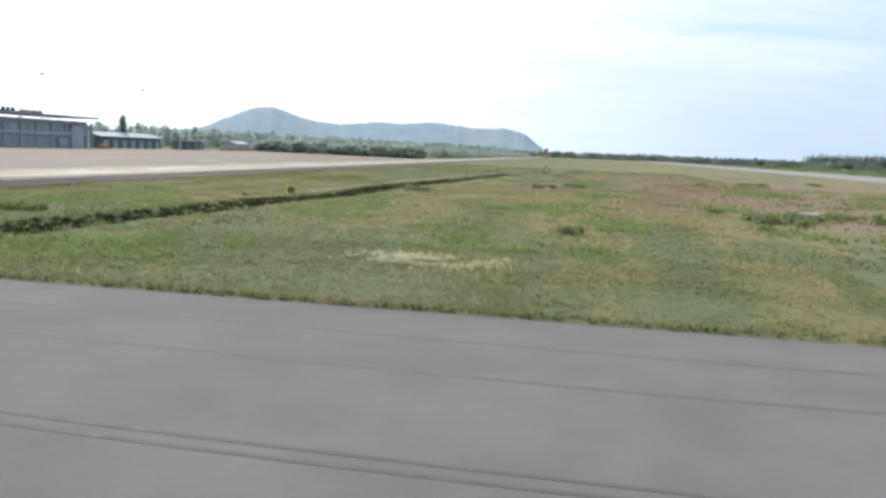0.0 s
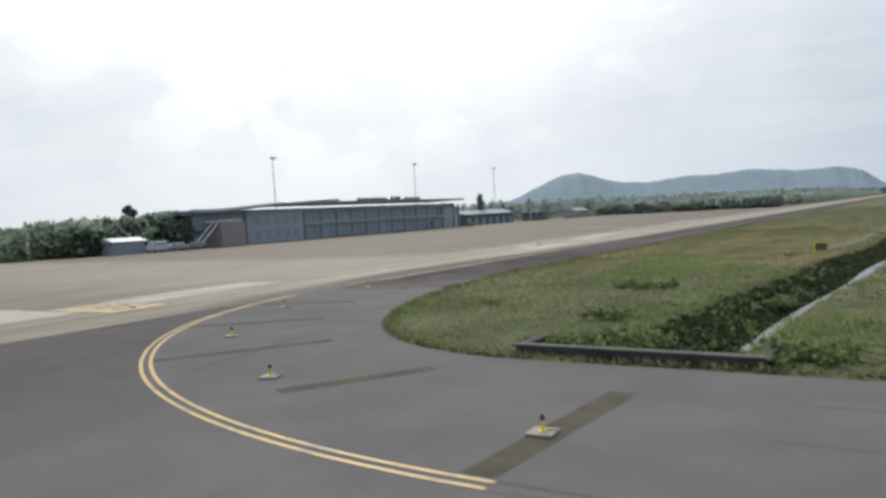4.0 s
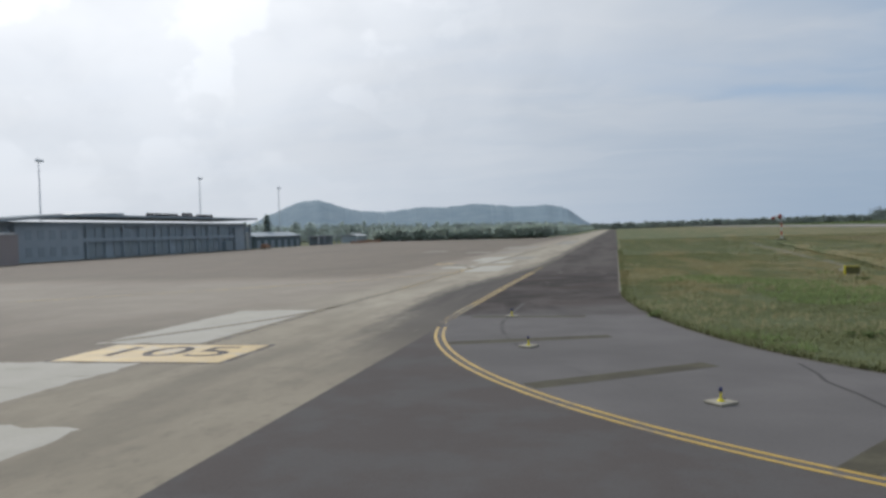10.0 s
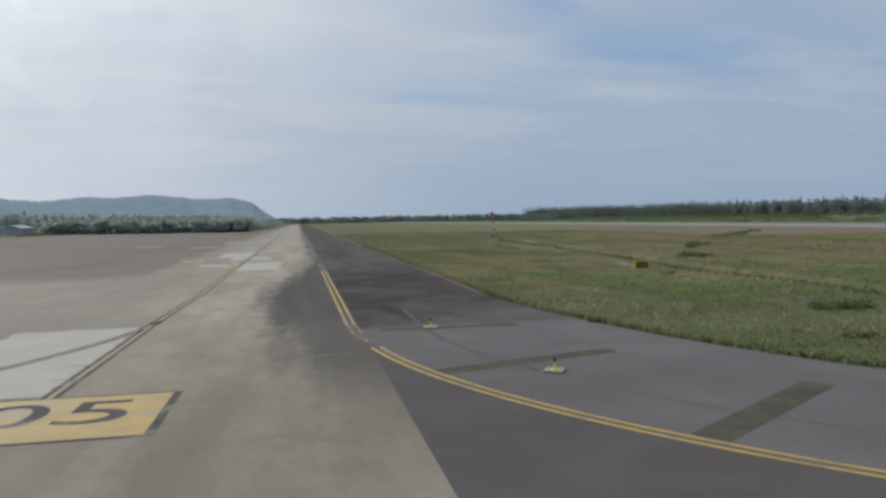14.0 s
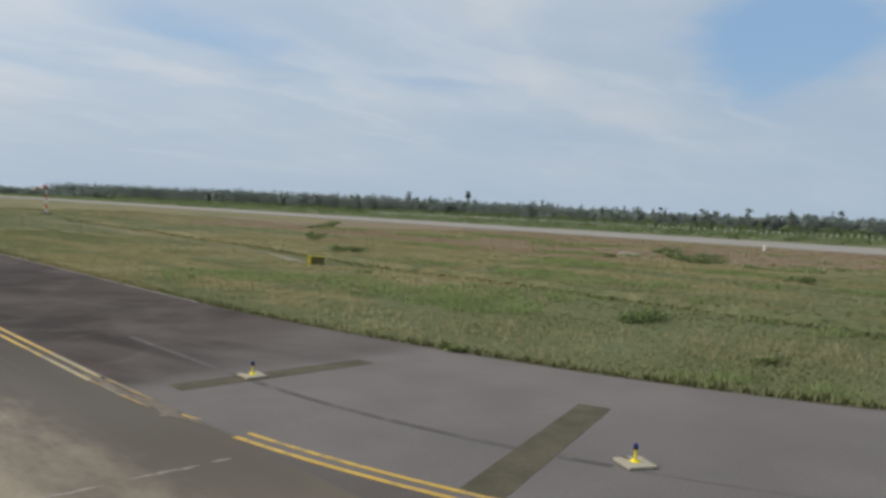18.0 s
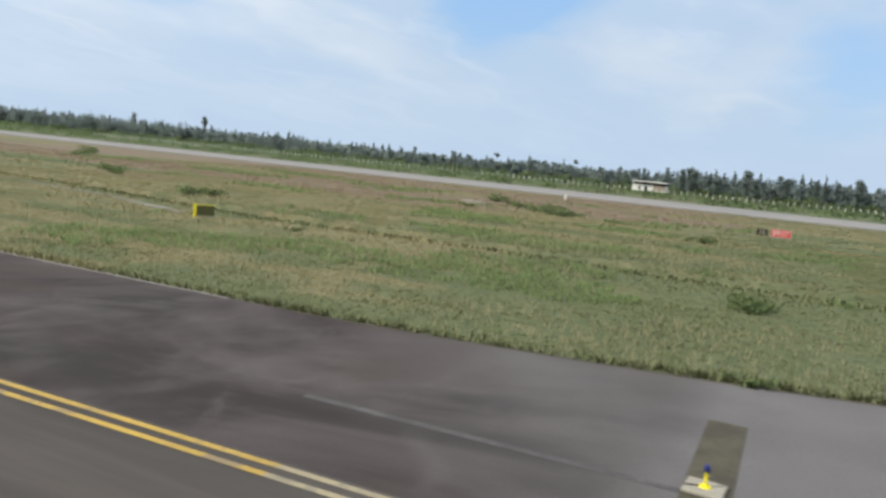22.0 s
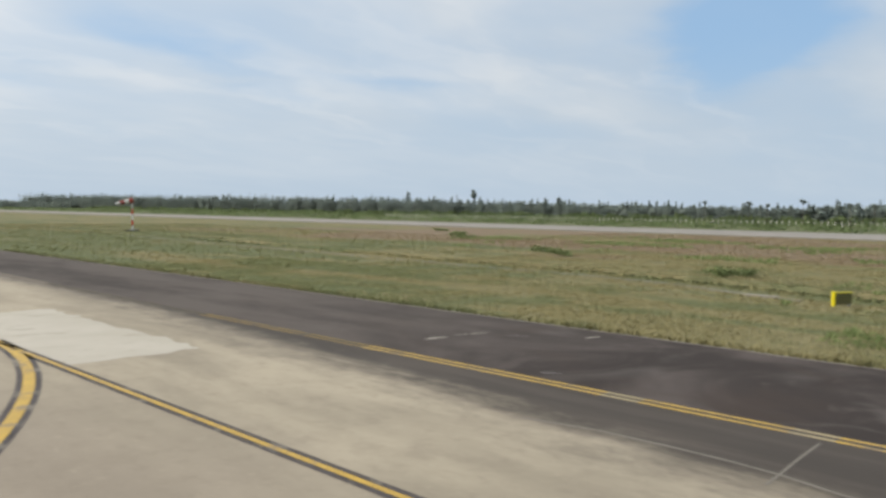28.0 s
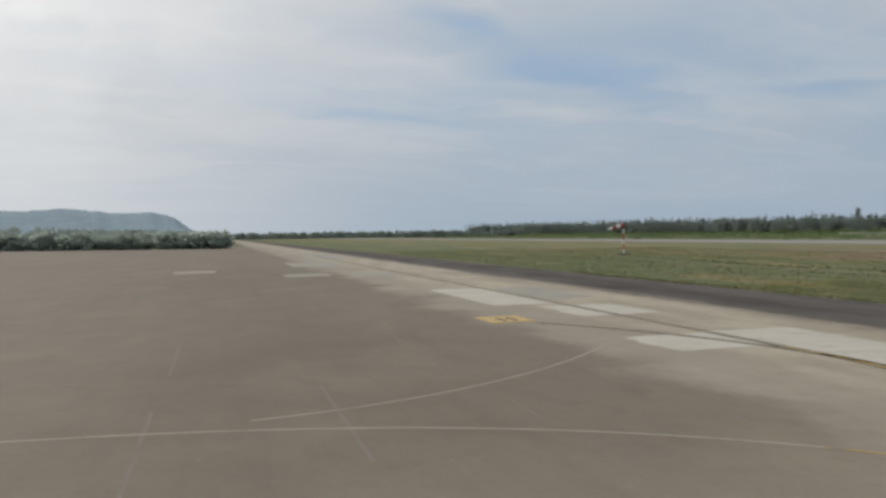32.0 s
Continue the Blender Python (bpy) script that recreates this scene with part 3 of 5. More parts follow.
def ribbon(name, pts, width, z, material, parent=None, label="", thick=0.0):
    """A painted or laid strip along a line on the ground."""
    pts = [Vector((p[0], p[1], 0)) for p in pts]
    verts, faces = [], []
    for i, p in enumerate(pts):
        d = (pts[min(i + 1, len(pts) - 1)] - pts[max(i - 1, 0)]).normalized()
        s = Vector((-d.y, d.x, 0)) * width / 2
        verts += [(*(p + s).xy, z), (*(p - s).xy, z)]
        if i:
            k = 2 * i
            faces.append((k - 2, k - 1, k + 1, k))
    return sheet(name, verts, faces, material, parent, label)


def arc(cx, cy, r, a0, a1, n=40):
    return [(cx + r * math.cos(radians(a0 + (a1 - a0) * i / n)), cy + r * math.sin(radians(a0 + (a1 - a0) * i / n))) for i in range(n + 1)]


def quad_curve(a, c, b, n=24):
    return [tuple((1 - t) ** 2 * a[k] + 2 * t * (1 - t) * c[k] + t * t * b[k] for k in (0, 1)) for t in (i / n for i in range(n + 1))]


def slab(name, outline, top, thick, material, label=""):
    bm = bmesh.new()
    f = bm.faces.new([bm.verts.new((x, y, top)) for x, y in outline])
    if f.normal.z < 0:
        f.normal_flip()
    r = bmesh.ops.extrude_face_region(bm, geom=[f])
    for v in r["geom"]:
        if isinstance(v, bmesh.types.BMVert):
            v.co.z -= thick
    bmesh.ops.recalc_face_normals(bm, faces=bm.faces)
    bmesh.ops.triangulate(bm, faces=[g for g in bm.faces if len(g.verts) > 4])
    return finish(name, bm, material, None, label)

# ---- the plan: pavements ----
EDGE_Y, EDGE_X, JOIN_X = 23.2, -29.4, -36.7
FILLET = quad_curve((-15.0, EDGE_Y), (-27.5, 24.0), (EDGE_X, 50.0))
RUN_X0, RUN_X1 = 89.5, 132.0
APRON_X, APRON_END = -139.0, 335.0
LIFT = 0.55  # the apron climbs gently to the terminal's foot

taxi = slab("taxiway", [(RUN_X0, EDGE_Y), *FILLET, (EDGE_X, 1100.0), (JOIN_X, 1100.0), (JOIN_X, -20.0), (RUN_X0, -20.0)], 0.0, 0.25, ASPHALT)
tagged(taxi, "weathered grey asphalt taxiway with darker far course", "taxiway", "", "structure")


def apron_z(x):
    return LIFT * max(0.0, min(1.0, (-72.0 - x) / (-72.0 - APRON_X)))


av, af = [], []
AXS, AYS = (JOIN_X, -51.0, -58.0, -72.0, -96.0, APRON_X), (-160.0, APRON_END, 400.0, 1100.0)
for z in (0.0, -0.25):
    for y in AYS:
        for x in AXS:
            av.append((x, y, apron_z(x) + z))
NX, NA = len(AXS), len(AXS) * len(AYS)
cells = [(i, j) for j in range(3) for i in range(5) if j == 0 or (j == 1 and i < 2) or i == 0]
for i, j in cells:
    k = j * NX + i
    af.append((k + 1, k, k + NX, k + NX + 1))
    for (di, dj), (p, q) in (((-1, 0), (k + NX, k)), ((1, 0), (k + 1, k + NX + 1)), ((0, -1), (k, k + 1)), ((0, 1), (k + NX + 1, k + NX))):
        if (i + di, j + dj) not in cells:
            af.append((p, q, q + NA, p + NA))
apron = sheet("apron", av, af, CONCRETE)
tagged(apron, "stained grey-beige concrete aircraft parking apron", "apron", "", "structure")
runway = slab("runway", [(RUN_X0, -900.0), (RUN_X0, 2200.0), (RUN_X1, 2200.0), (RUN_X1, -900.0)], 0.06, 0.3, RUNWAY)
tagged(runway, "pale grey asphalt runway beyond the grass", "runway", "", "structure")
for x in (RUN_X0 + 1.2, RUN_X1 - 1.2):
    ribbon("edge_stripe", [(x, -900 + 50 * i) for i in range(63)], 0.9, 0.066, OLD_WHITE, runway)


def on_pavement(x, y):
    if x < JOIN_X + 0.01:
        return x > APRON_X and -160 < y < 1100 and (y < APRON_END or x > -51 or (y < 400 and x > -58))
    if y < EDGE_Y:
        return -20 < y and x < RUN_X0 + 1
    if x < EDGE_X:
        return y < 1100
    if x < -15.0 and y < 50.0:
        return corner_gap(x, y) < 0
    return RUN_X0 < x < RUN_X1


def corner_gap(x, y):
    """Distance past the rounded corner of the grass: negative on the pavement."""
    best, side = 1e9, 1.0
    for (ax, ay), (bx, by) in zip(FILLET, FILLET[1:]):
        dx, dy = bx - ax, by - ay
        t = max(0.0, min(1.0, ((x - ax) * dx + (y - ay) * dy) / (dx * dx + dy * dy)))
        d = math.hypot(x - ax - t * dx, y - ay - t * dy)
        if d < best:
            best, side = d, 1.0 if dx * (y - ay) - dy * (x - ax) < 0 else -1.0
    return best * side


def verge(x, y):
    """Metres from the pavement's edge into the grass, near the taxiway."""
    if x < -15.0 and y < 50.0:
        return corner_gap(x, y)
    return min(y - EDGE_Y, 1e9) if x > -15.0 and y < 50 and x > EDGE_X + (y - EDGE_Y) else min(x - EDGE_X, max(y - EDGE_Y, 0) if x > -15 else 1e9)


# the open drain runs from the headwall beside the taxiway out through the grass
def drain_side(y):
    """The steep bank, on the side of the runway."""
    return -9.3 + 0.0655 * min(y - 33.0, 20.0) + 0.083 * max(0.0, y - 53.0) + 0.12 * math.sin(y * 0.3)


def drain_width(y):
    return 1.75 - 0.005 * (y - 24.0)


def drain_x(y):
    return drain_side(y) - drain_width(y)


def ground_z(x, y):
    z = 0.06 * noise.noise((x * 0.09, y * 0.09, 0.3)) + 0.05 * noise.noise((x * 0.4, y * 0.4, 4.0))
    if EDGE_X - 0.5 < x < RUN_X0 and y > EDGE_Y - 0.5:
        z += 0.02 - 0.10 * max(0.0, 1 - abs(x - 20) / 60) * min(1.0, max(0.0, (y - EDGE_Y) / 20))
    z -= 0.28 * math.exp(-((x + 12.85) ** 2 + (y - 68.2) ** 2) / 60.0)
    if APRON_X - 60 < x < APRON_X + 1 and -60 < y < 360:
        z += LIFT
    if EDGE_Y < y < 190 and -20 < x < 40:
        u = (x - drain_x(y)) / max(0.7, drain_width(y))
        if abs(u) < 1:
            deep = min(1.0, (u + 1.0) / 1.2, (1.0 - u) / 0.2)
            z -= 0.85 * deep * min(1.0, (190 - y) / 70)
    return z


def graded(stops):
    out = []
    for a, b, s in stops:
        n = max(1, round((b - a) / s))
        out += [a + (b - a) * i / n for i in range(n)]
    return out + [stops[-1][1]]


xs = graded([(-4200, -400, 600), (-400, -140, 40), (-140, -36, 13), (-36, -31, 1.0), (-31, -14, 0.6), (-14, 2, 0.32), (2, 22, 0.7), (22, 80, 2.5), (80, 130, 5), (130, 300, 14), (300, 900, 60), (900, 4200, 500)])
ys = graded([(-2500, -300, 500), (-300, -20, 35), (-20, 22, 6), (22, 75, 0.6), (75, 130, 1.2), (130, 220, 4), (220, 600, 25), (600, 1500, 90), (1500, 4500, 500)])
gv, gf = [], []
for y in ys:
    for x in xs:
        z = ground_z(x, y)
        if on_pavement(x, y):
            z = min(z, 0.0) - 0.16
        gv.append((x, y, z))
nx = len(xs)
for j in range(len(ys) - 1):
    for i in range(nx - 1):
        k = j * nx + i
        gf.append((k, k + 1, k + nx + 1, k + nx))
ground = sheet("ground", gv, gf, GRASS, smooth=True)
tagged(ground, "rough airfield grass, green with dry reddish patches", "ground", "", "structure")

# ---- markings on the taxiway ----
TURN = (-11.1, 40.3)


def edge_line(offset):
    r = 25.7 - offset
    x = TURN[0] - r - 0.17
    bend = [(TURN[0] - r * math.cos(radians(7 - i)), 40.3 - r * math.sin(radians(7 - i))) for i in range(8)]
    return ([*arc(TURN[0], TURN[1], r, 270, 188, 46)], YELLOW, ""), ([(x, 41.8), (x, 43.6), (x, 45.0)], PALE_YELLOW, "worn faded "), ([(x, 45.0 + 3.3 * i) for i in range(6)], YELLOW, ""), ([(x, 61.5), (x, 62.3)], PALE_YELLOW, "worn faded "), ([(x, 62.3), (x, 65.3)], YELLOW, ""), ([(x, 65.3), (x, 66.2)], PALE_YELLOW, "worn faded "), ([(x, 66.2 + 2.6 * i) for i in range(4)], YELLOW, ""), ([(x, 74.0 + 3 * i) for i in range(4)], DULL_YELLOW, "dull worn "), ([(x, 83.0 + 3 * i) for i in range(6)], GHOST_YELLOW, "barely visible faded ")


for off in (-0.14, 0.14):
    for run, paint, state in edge_line(off):
        tagged(ribbon("edge_marking", run, 0.115, 0.006, paint), state + "yellow painted double taxiway edge line", "pavement marking", "taxiway edge lines", "structure")
    tagged(ribbon("old_edge_marking", [(-11.1 + 2 * i, 14.62 + 1.3 * off - 0.5 / (1 + math.exp(-(2 * i - 14.0) / 2.0))) for i in range(40)], 0.11, 0.005, SCUFF), "blacked-out old double line on the asphalt", "pavement marking", "taxiway edge lines", "structure")
tagged(ribbon("bare_strip", [(-37.0 + 0.05 * math.sin(i), 98.0 + 4 * i) for i in range(30)], 0.4, 0.0045, SANDY), "bare sandy strip where the edge line has worn away", "pavement mark", "", "structure")
tagged(ribbon("crack", [(-24.95, 29.0), (-24.82, 27.6), (-24.88, 26.6), (-24.55, 25.2), (-24.42, 24.2), (-24.28, 23.2), (-23.98, 22.1), (-23.75, 20.8), (-23.4, 19.0)], 0.075, 0.0065, TAR), "dark crack winding across the asphalt shoulder", "pavement crack", "", "structure")
tagged(ribbon("seam", [*arc(TURN[0], TURN[1], 23.3, 201, 180, 16), (TURN[0] - 23.3, 46.3)], 0.17, 0.004, SOFT_TAR), "dark tar seam along the taxiway shoulder", "pavement seam", "", "structure")
tagged(ribbon("seam", arc(TURN[0], TURN[1], 23.3, 222, 202, 14), 0.09, 0.003, FAINT_SEAM), "faint tar seam along the taxiway shoulder", "pavement seam", "", "structure")
for y in (18.2, 20.6):
    tagged(ribbon("seam", [(-8 + 4 * i, y + 0.1 * math.sin(i)) for i in range(20)], 0.16, 0.003, FAINT_SEAM), "faint dark joint in the taxiway asphalt", "pavement seam", "", "structure")
TRENCHES = [((-11.5, 14.9), (-11.2, 20.5), 0.62), ((-18.9, 18.0), (-16.7, 21.5), 0.6), ((-26.2, 19.7), (-22.8, 24.4), 0.62), ((-31.8, 25.6), (-27.2, 28.8), 0.72), ((-35.4, 32.45), (-29.9, 34.2), 0.68), ((-36.0, 40.3), (-31.0, 40.2), 0.62)]
for a, b, w in TRENCHES:
    mid = [(a[0] + (b[0] - a[0]) * t / 8 + 0.02 * math.sin(3 * t), a[1] + (b[1] - a[1]) * t / 8) for t in range(9)]
    tagged(ribbon("trench_patch", mid, w, 0.0045, TRENCH), "dark brown filled trench across the taxiway shoulder", "trench patch", "cable trenches", "structure")

# ---- apron markings ----
CENTRE_X = -44.2


def edged(pts, width, paint, label, group):
    tagged(ribbon("line_border", pts, width + 0.26, 0.005, DARK_EDGE), "black border painted under " + label, "pavement marking", group, "structure")
    tagged(ribbon("guide_line", pts, width, 0.009, paint), label, "pavement marking", group, "structure")


edged([(-44.5, 32.0 + 3 * i) for i in range(5)] + [(-44.4, 50.0), (CENTRE_X, 57.0)], 0.13, PALE_YELLOW, "worn yellow taxi centre line on concrete", "apron guide lines")
edged([(CENTRE_X, 57.0 + 3 * i) for i in range(10)], 0.12, YELLOW, "yellow taxi centre line on concrete", "apron guide lines")
edged([(CENTRE_X, 84.0 + 5 * i) for i in range(70)], 0.13, PALE_YELLOW, "worn yellow taxi centre line on concrete", "apron guide lines")
edged(quad_curve((CENTRE_X, 82.0), (CENTRE_X - 0.1, 75.9), (-48.5, 69.7)) + quad_curve((-48.5, 69.7), (-53.5, 62.3), (-70.0, 51.0))[1:], 0.25, YELLOW, "yellow lead-in curve with black edges", "apron guide lines")
edged(quad_curve((CENTRE_X, 82.0), (-44.9, 87.8), (-48.9, 93.4)), 0.10, PALE_YELLOW, "worn lead-in branch line on concrete", "apron guide lines")
edged(quad_curve((-44.5, 45.5), (-44.6, 40.0), (-49.0, 32.6)), 0.13, PALE_YELLOW, "yellow lead-in curve with black edges", "apron guide lines")


def patch(x0, x1, y0, y1, label="pale newly cast concrete slab with ragged edges"):
    rr = random.Random(round(10 * y0))
    ring = []
    for (ax, ay), (bx, by) in zip(((x0, y0), (x1, y0), (x1, y1), (x0, y1)), ((x1, y0), (x1, y1), (x0, y1), (x0, y0))):
        n = max(3, int(math.hypot(bx - ax, by - ay) / 0.45))
        ring += [(ax + (bx - ax) * i / n + rr.gauss(0, 0.07), ay + (by - ay) * i / n + rr.gauss(0, 0.09)) for i in range(n)]
    ob = slab("new_slab", ring, 0.003, 0.02, WEATHERED_SLAB if y0 > 103 else NEW_SLAB)
    tagged(ob, label, "concrete slab", "pale slabs in the apron", "structure")


for x0, x1, y0, y1 in ((-49.1, -44.75, 32.3, 43.9), (-52.5, -44.4, 22.0, 28.2), (-44.2, -40.5, 18.4, 20.8), (-44.05, -40.5, 77.0, 88.2), (-47.95, -44.5, 84.5, 88.0),
                       (-48.0, -44.2, 101.5, 114.5), (-43.6, -40.4, 104, 114), (-50.0, -45.5, 134, 141), (-46.0, -41.8, 95.0, 100.0), (-67.0, -62.5, 150, 156), (-56, -51.5, 137, 142), (-53, -46, 160, 176), (-45, -40, 190, 230)):
    patch(x0, x1, y0, y1)


def stand_mark(x0, x1, y0, y1, text):
    base = slab("stand_mark", [(x0, y0), (x1, y0), (x1, y1), (x0, y1)], 0.012, 0.02, PANEL_YELLOW)
    tagged(base, "yellow painted stand number panel on the apron", "pavement marking", "stand panels", "structure")
    if text:
        c = bpy.data.curves.new("stand_number", "FONT")
        c.body, c.size, c.align_x, c.align_y = text, 1.0, "CENTER", "CENTER"
        c.materials.append(DARK_EDGE)
        t = new("stand_number", c)
        t.parent = base
        t.matrix_basis = Matrix.Translation(((x0 + x1) / 2, y0 + 0.55 * (y1 - y0), 0.016)) @ Matrix.Diagonal(((x1 - x0) / 1.75, (y1 - y0) * 0.8, 1, 1))
        border = slab("panel_border", [(x0 - 0.14, y0 - 0.12), (x1 + 0.18, y0 - 0.12), (x1 + 0.18, y1 + 0.12), (x0 - 0.14, y1 + 0.12)], 0.007, 0.02, DARK_EDGE)
        border.parent = base


stand_mark(-47.9, -41.75, 28.4, 31.95, "105")
stand_mark(-50.85, -48.75, 94.0, 96.5, "")
second = [o for o in bpy.data.objects if o.name.startswith("stand_mark")][-1]
for k, (x0, x1) in enumerate(((-50.1, -49.92), (-49.6, -49.38))):
    bar = slab("number_bar", [(x0, 94.5), (x1, 94.5), (x1, 95.8), (x0, 95.8)], 0.015, 0.01, DARK_EDGE)
    bar.parent = second
OLD_LINES = (quad_curve((-68.0, 80.0), (-57.5, 79.3), (-51.9, 74.3), 30), quad_curve((-61.6, 79.9), (-55.2, 80.6), (-49.4, 86.7), 26))
for pts in OLD_LINES:
    tagged(ribbon("old_marking", pts, 0.10, 0.005, FADED_WHITE), "worn old white line on the apron", "pavement marking", "old apron lines", "structure")
for x, y0, y1 in ((-59.7, 76.2, 83.2), (-55.7, 73.4, 76.0), (-55.7, 78.0, 80.0), (-51.9, 76.1, 77.7), (-63.7, 72.0, 81.5), (-63.6, 86.0, 92.0), (-55.8, 88.0, 95.0)):
    tagged(ribbon("slab_joint", [(x + 0.01 * math.sin(3 * k), y0 + (y1 - y0) * k / 8) for k in range(9)], 0.06, 0.0035, JOINT), "pale worn joint between apron slabs", "pavement joint", "apron joints", "structure")


def scuff(pts, w, paint, seed):
    """A ragged pale streak: its width wanders and fades out at the ends."""
    rr = random.Random(seed)
    left, right = [], []
    n = 14
    for i in range(n + 1):
        t = i / n * (len(pts) - 1)
        k = min(int(t), len(pts) - 2)
        x, y = (pts[k][m] + (pts[k + 1][m] - pts[k][m]) * (t - k) for m in (0, 1))
        dx, dy = pts[k + 1][0] - pts[k][0], pts[k + 1][1] - pts[k][1]
        d = math.hypot(dx, dy)
        a, b = (w * 0.5 * (0.25 + rr.random()) * math.sin(math.pi * (0.06 + 0.88 * i / n)) for _ in (0, 1))
        left.append((x - dy / d * a, y + dx / d * a, 0.003 + 0.0005 * (seed % 12)))
        right.append((x + dy / d * b, y - dx / d * b, 0.003 + 0.0005 * (seed % 12)))
    tagged(sheet("pale_scuff", left + right, [(i, n + 1 + i, n + 2 + i, i + 1) for i in range(n)], paint), "pale ragged scuff on the pavement", "pavement mark", "pale marks", "structure")


MARKS = ([((-39.8, 35.9), (-38.9, 35.86)), 0.12, DASH], [((-38.6, 35.88), (-37.6, 35.8)), 0.12, DASH], [((-37.4, 35.84), (-37.1, 35.8)), 0.10, DASH], [((-36.95, 38.6), (-36.75, 38.5)), 0.12, OLD_WHITE],
        [((-36.62, 37.5), (-36.7, 38.6), (-36.8, 40.3), (-36.82, 42.6)), 0.34, SANDY], [((-36.95, 42.3), (-36.92, 40.6), (-36.86, 39.2)), 0.13, FADED_ORANGE], [((-36.66, 42.3), (-36.62, 40.9), (-36.58, 39.6)), 0.13, FADED_ORANGE], [((-36.62, 38.4), (-36.5, 37.9)), 0.14, YELLOW], [((-34.9, 73.2), (-34.1, 73.0)), 0.30, OLD_WHITE], [((-31.1, 69.9), (-30.4, 69.7)), 0.20, OLD_WHITE], [((-34.6, 60.6), (-34.3, 59.9)), 0.16, OLD_WHITE], [((-32.5, 71.9), (-32.05, 71.3)), 0.22, SCUFF], [((-36.2, 68.0), (-35.95, 67.5)), 0.26, SCUFF], [((-33.7, 73.1), (-32.3, 72.65)), 0.12, OLD_WHITE])
for k, (pts, w, paint) in enumerate(MARKS):
    scuff([(x - (0.16 if y < 52 and x < -36.4 else 0.0), y + (0.45 if y > 48 else 0.0)) for x, y in pts], w, paint, 60 + k)
tagged(ribbon("faint_orange_line", quad_curve((-51.9, 74.3), (-50.4, 72.8), (-48.6, 71.3)), 0.12, 0.005, FADED_ORANGE), "faded orange line on the apron", "pavement marking", "old apron lines", "structure")
tagged(ribbon("slab_joint", [(-39.82, 59.6), (-39.8, 60.7), (-39.56, 61.63), (-39.48, 62.42), (-39.46, 63.53), (-39.51, 64.87), (-39.8, 66.3)], 0.08, 0.0055, JOINT), "pale joint along the stained concrete strip", "pavement joint", "apron joints", "structure")
tagged(ribbon("slab_joint", [(-37.4, 61.67), (-38.47, 61.67), (-39.5, 61.64), (-40.15, 61.63)], 0.05, 0.006, JOINT), "pale joint across the stained concrete strip", "pavement joint", "apron joints", "structure")
rim = [(EDGE_X - 0.07 + 0.03 * math.sin(i * 1.9), 52.0 + i) for i in range(69)]
tagged(ribbon("sandy_rim", rim, 0.11, 0.0025, OLD_WHITE), "thin sandy rim along the grass edge", "pavement edge", "", "structure")
# dark strip laid in for the shadow line under the grass edge
rim = [(x, EDGE_Y - 0.05) for x in range(40, -15, -1)] + [(x - 0.05, y - 0.05) for x, y in FILLET[1:]]
tagged(ribbon("muddy_rim", rim, 0.16, 0.0025, TRENCH), "thin dark brown strip painted as the shadow line along the grass edge", "pavement edge", "", "structure")

# ---- taxiway edge lights ----


def edge_light(x, y, turn):
    e = thing("taxiway_light", x, y, 0, "blue taxiway edge light on a cream square concrete base", "airfield light", "taxiway edge lights", turn)
    part("base_plate", box(bmesh.new(), -0.25, 0.25, -0.25, 0.25, 0.002, 0.055, 0.012), PLATE, e)
    b = rod(bmesh.new(), (0, 0, 0.055), (0, 0, 0.072), 0.085, 0.075, 14)
    part("flange", rod(b, (0, 0, 0.072), (0, 0, 0.10), 0.045, 0.035, 12), SIGN_YELLOW, e)
    part("stem", rod(bmesh.new(), (0, 0, 0.10), (0, 0, 0.25), 0.022, 0.022, 10), SIGN_YELLOW, e)
    part("collar", rod(bmesh.new(), (0, 0, 0.25), (0, 0, 0.275), 0.04, 0.043, 12), DARK_METAL, e)
    b = rod(bmesh.new(), (0, 0, 0.275), (0, 0, 0.335), 0.04, 0.036, 14)
    part("lens", rod(b, (0, 0, 0.335), (0, 0, 0.36), 0.036, 0.012, 14), BLUE, e, "dark blue glass lens")
    part("cable", rod(bmesh.new(), (0.05, 0.02, 0.066), (0.24, 0.1, 0.062), 0.012, 0.012, 6), DARK_METAL, e)
    return e


for x, y, r in ((-11.5, 17.2, 4), (-20.35, 19.15, 22), (-27.55, 24.13, 40), (-32.5, 31.76, 62), (-34.2, 40.3, 85)):
    edge_light(x, y, r)

# ---- far hills ----
def ridge(az):
    s = lambda v: 1 / (1 + math.exp(-v))
    e = 1.62 * s((az - 3.2) / 0.5) * s((26.6 - az) / 0.75) + 0.95 * math.exp(-((az - 23.2) / 2.4) ** 2)
    e += 0.32 * math.exp(-((az - 11) / 2.2) ** 2) + 0.22 * math.exp(-((az - 15) / 1.4) ** 2) + 0.12 * math.exp(-((az - 5.6) / 0.9) ** 2)
    e += 0.55 * s((az - 26.0) / 0.6) * s((33 - az) / 1.5) + 0.14 * s((az - 4) / 1.5) * s((17 - az) / 2.0)
    return max(0.0, e + 0.35 * s((az - 24) / 3) * s((75 - az) / 6) + 0.07 * noise.noise((az * 1.3, 0, 0)) + 0.06 * noise.noise((az * 4.1, 5, 0)) + 0.035 * noise.noise((az * 11.0, 9, 0)))


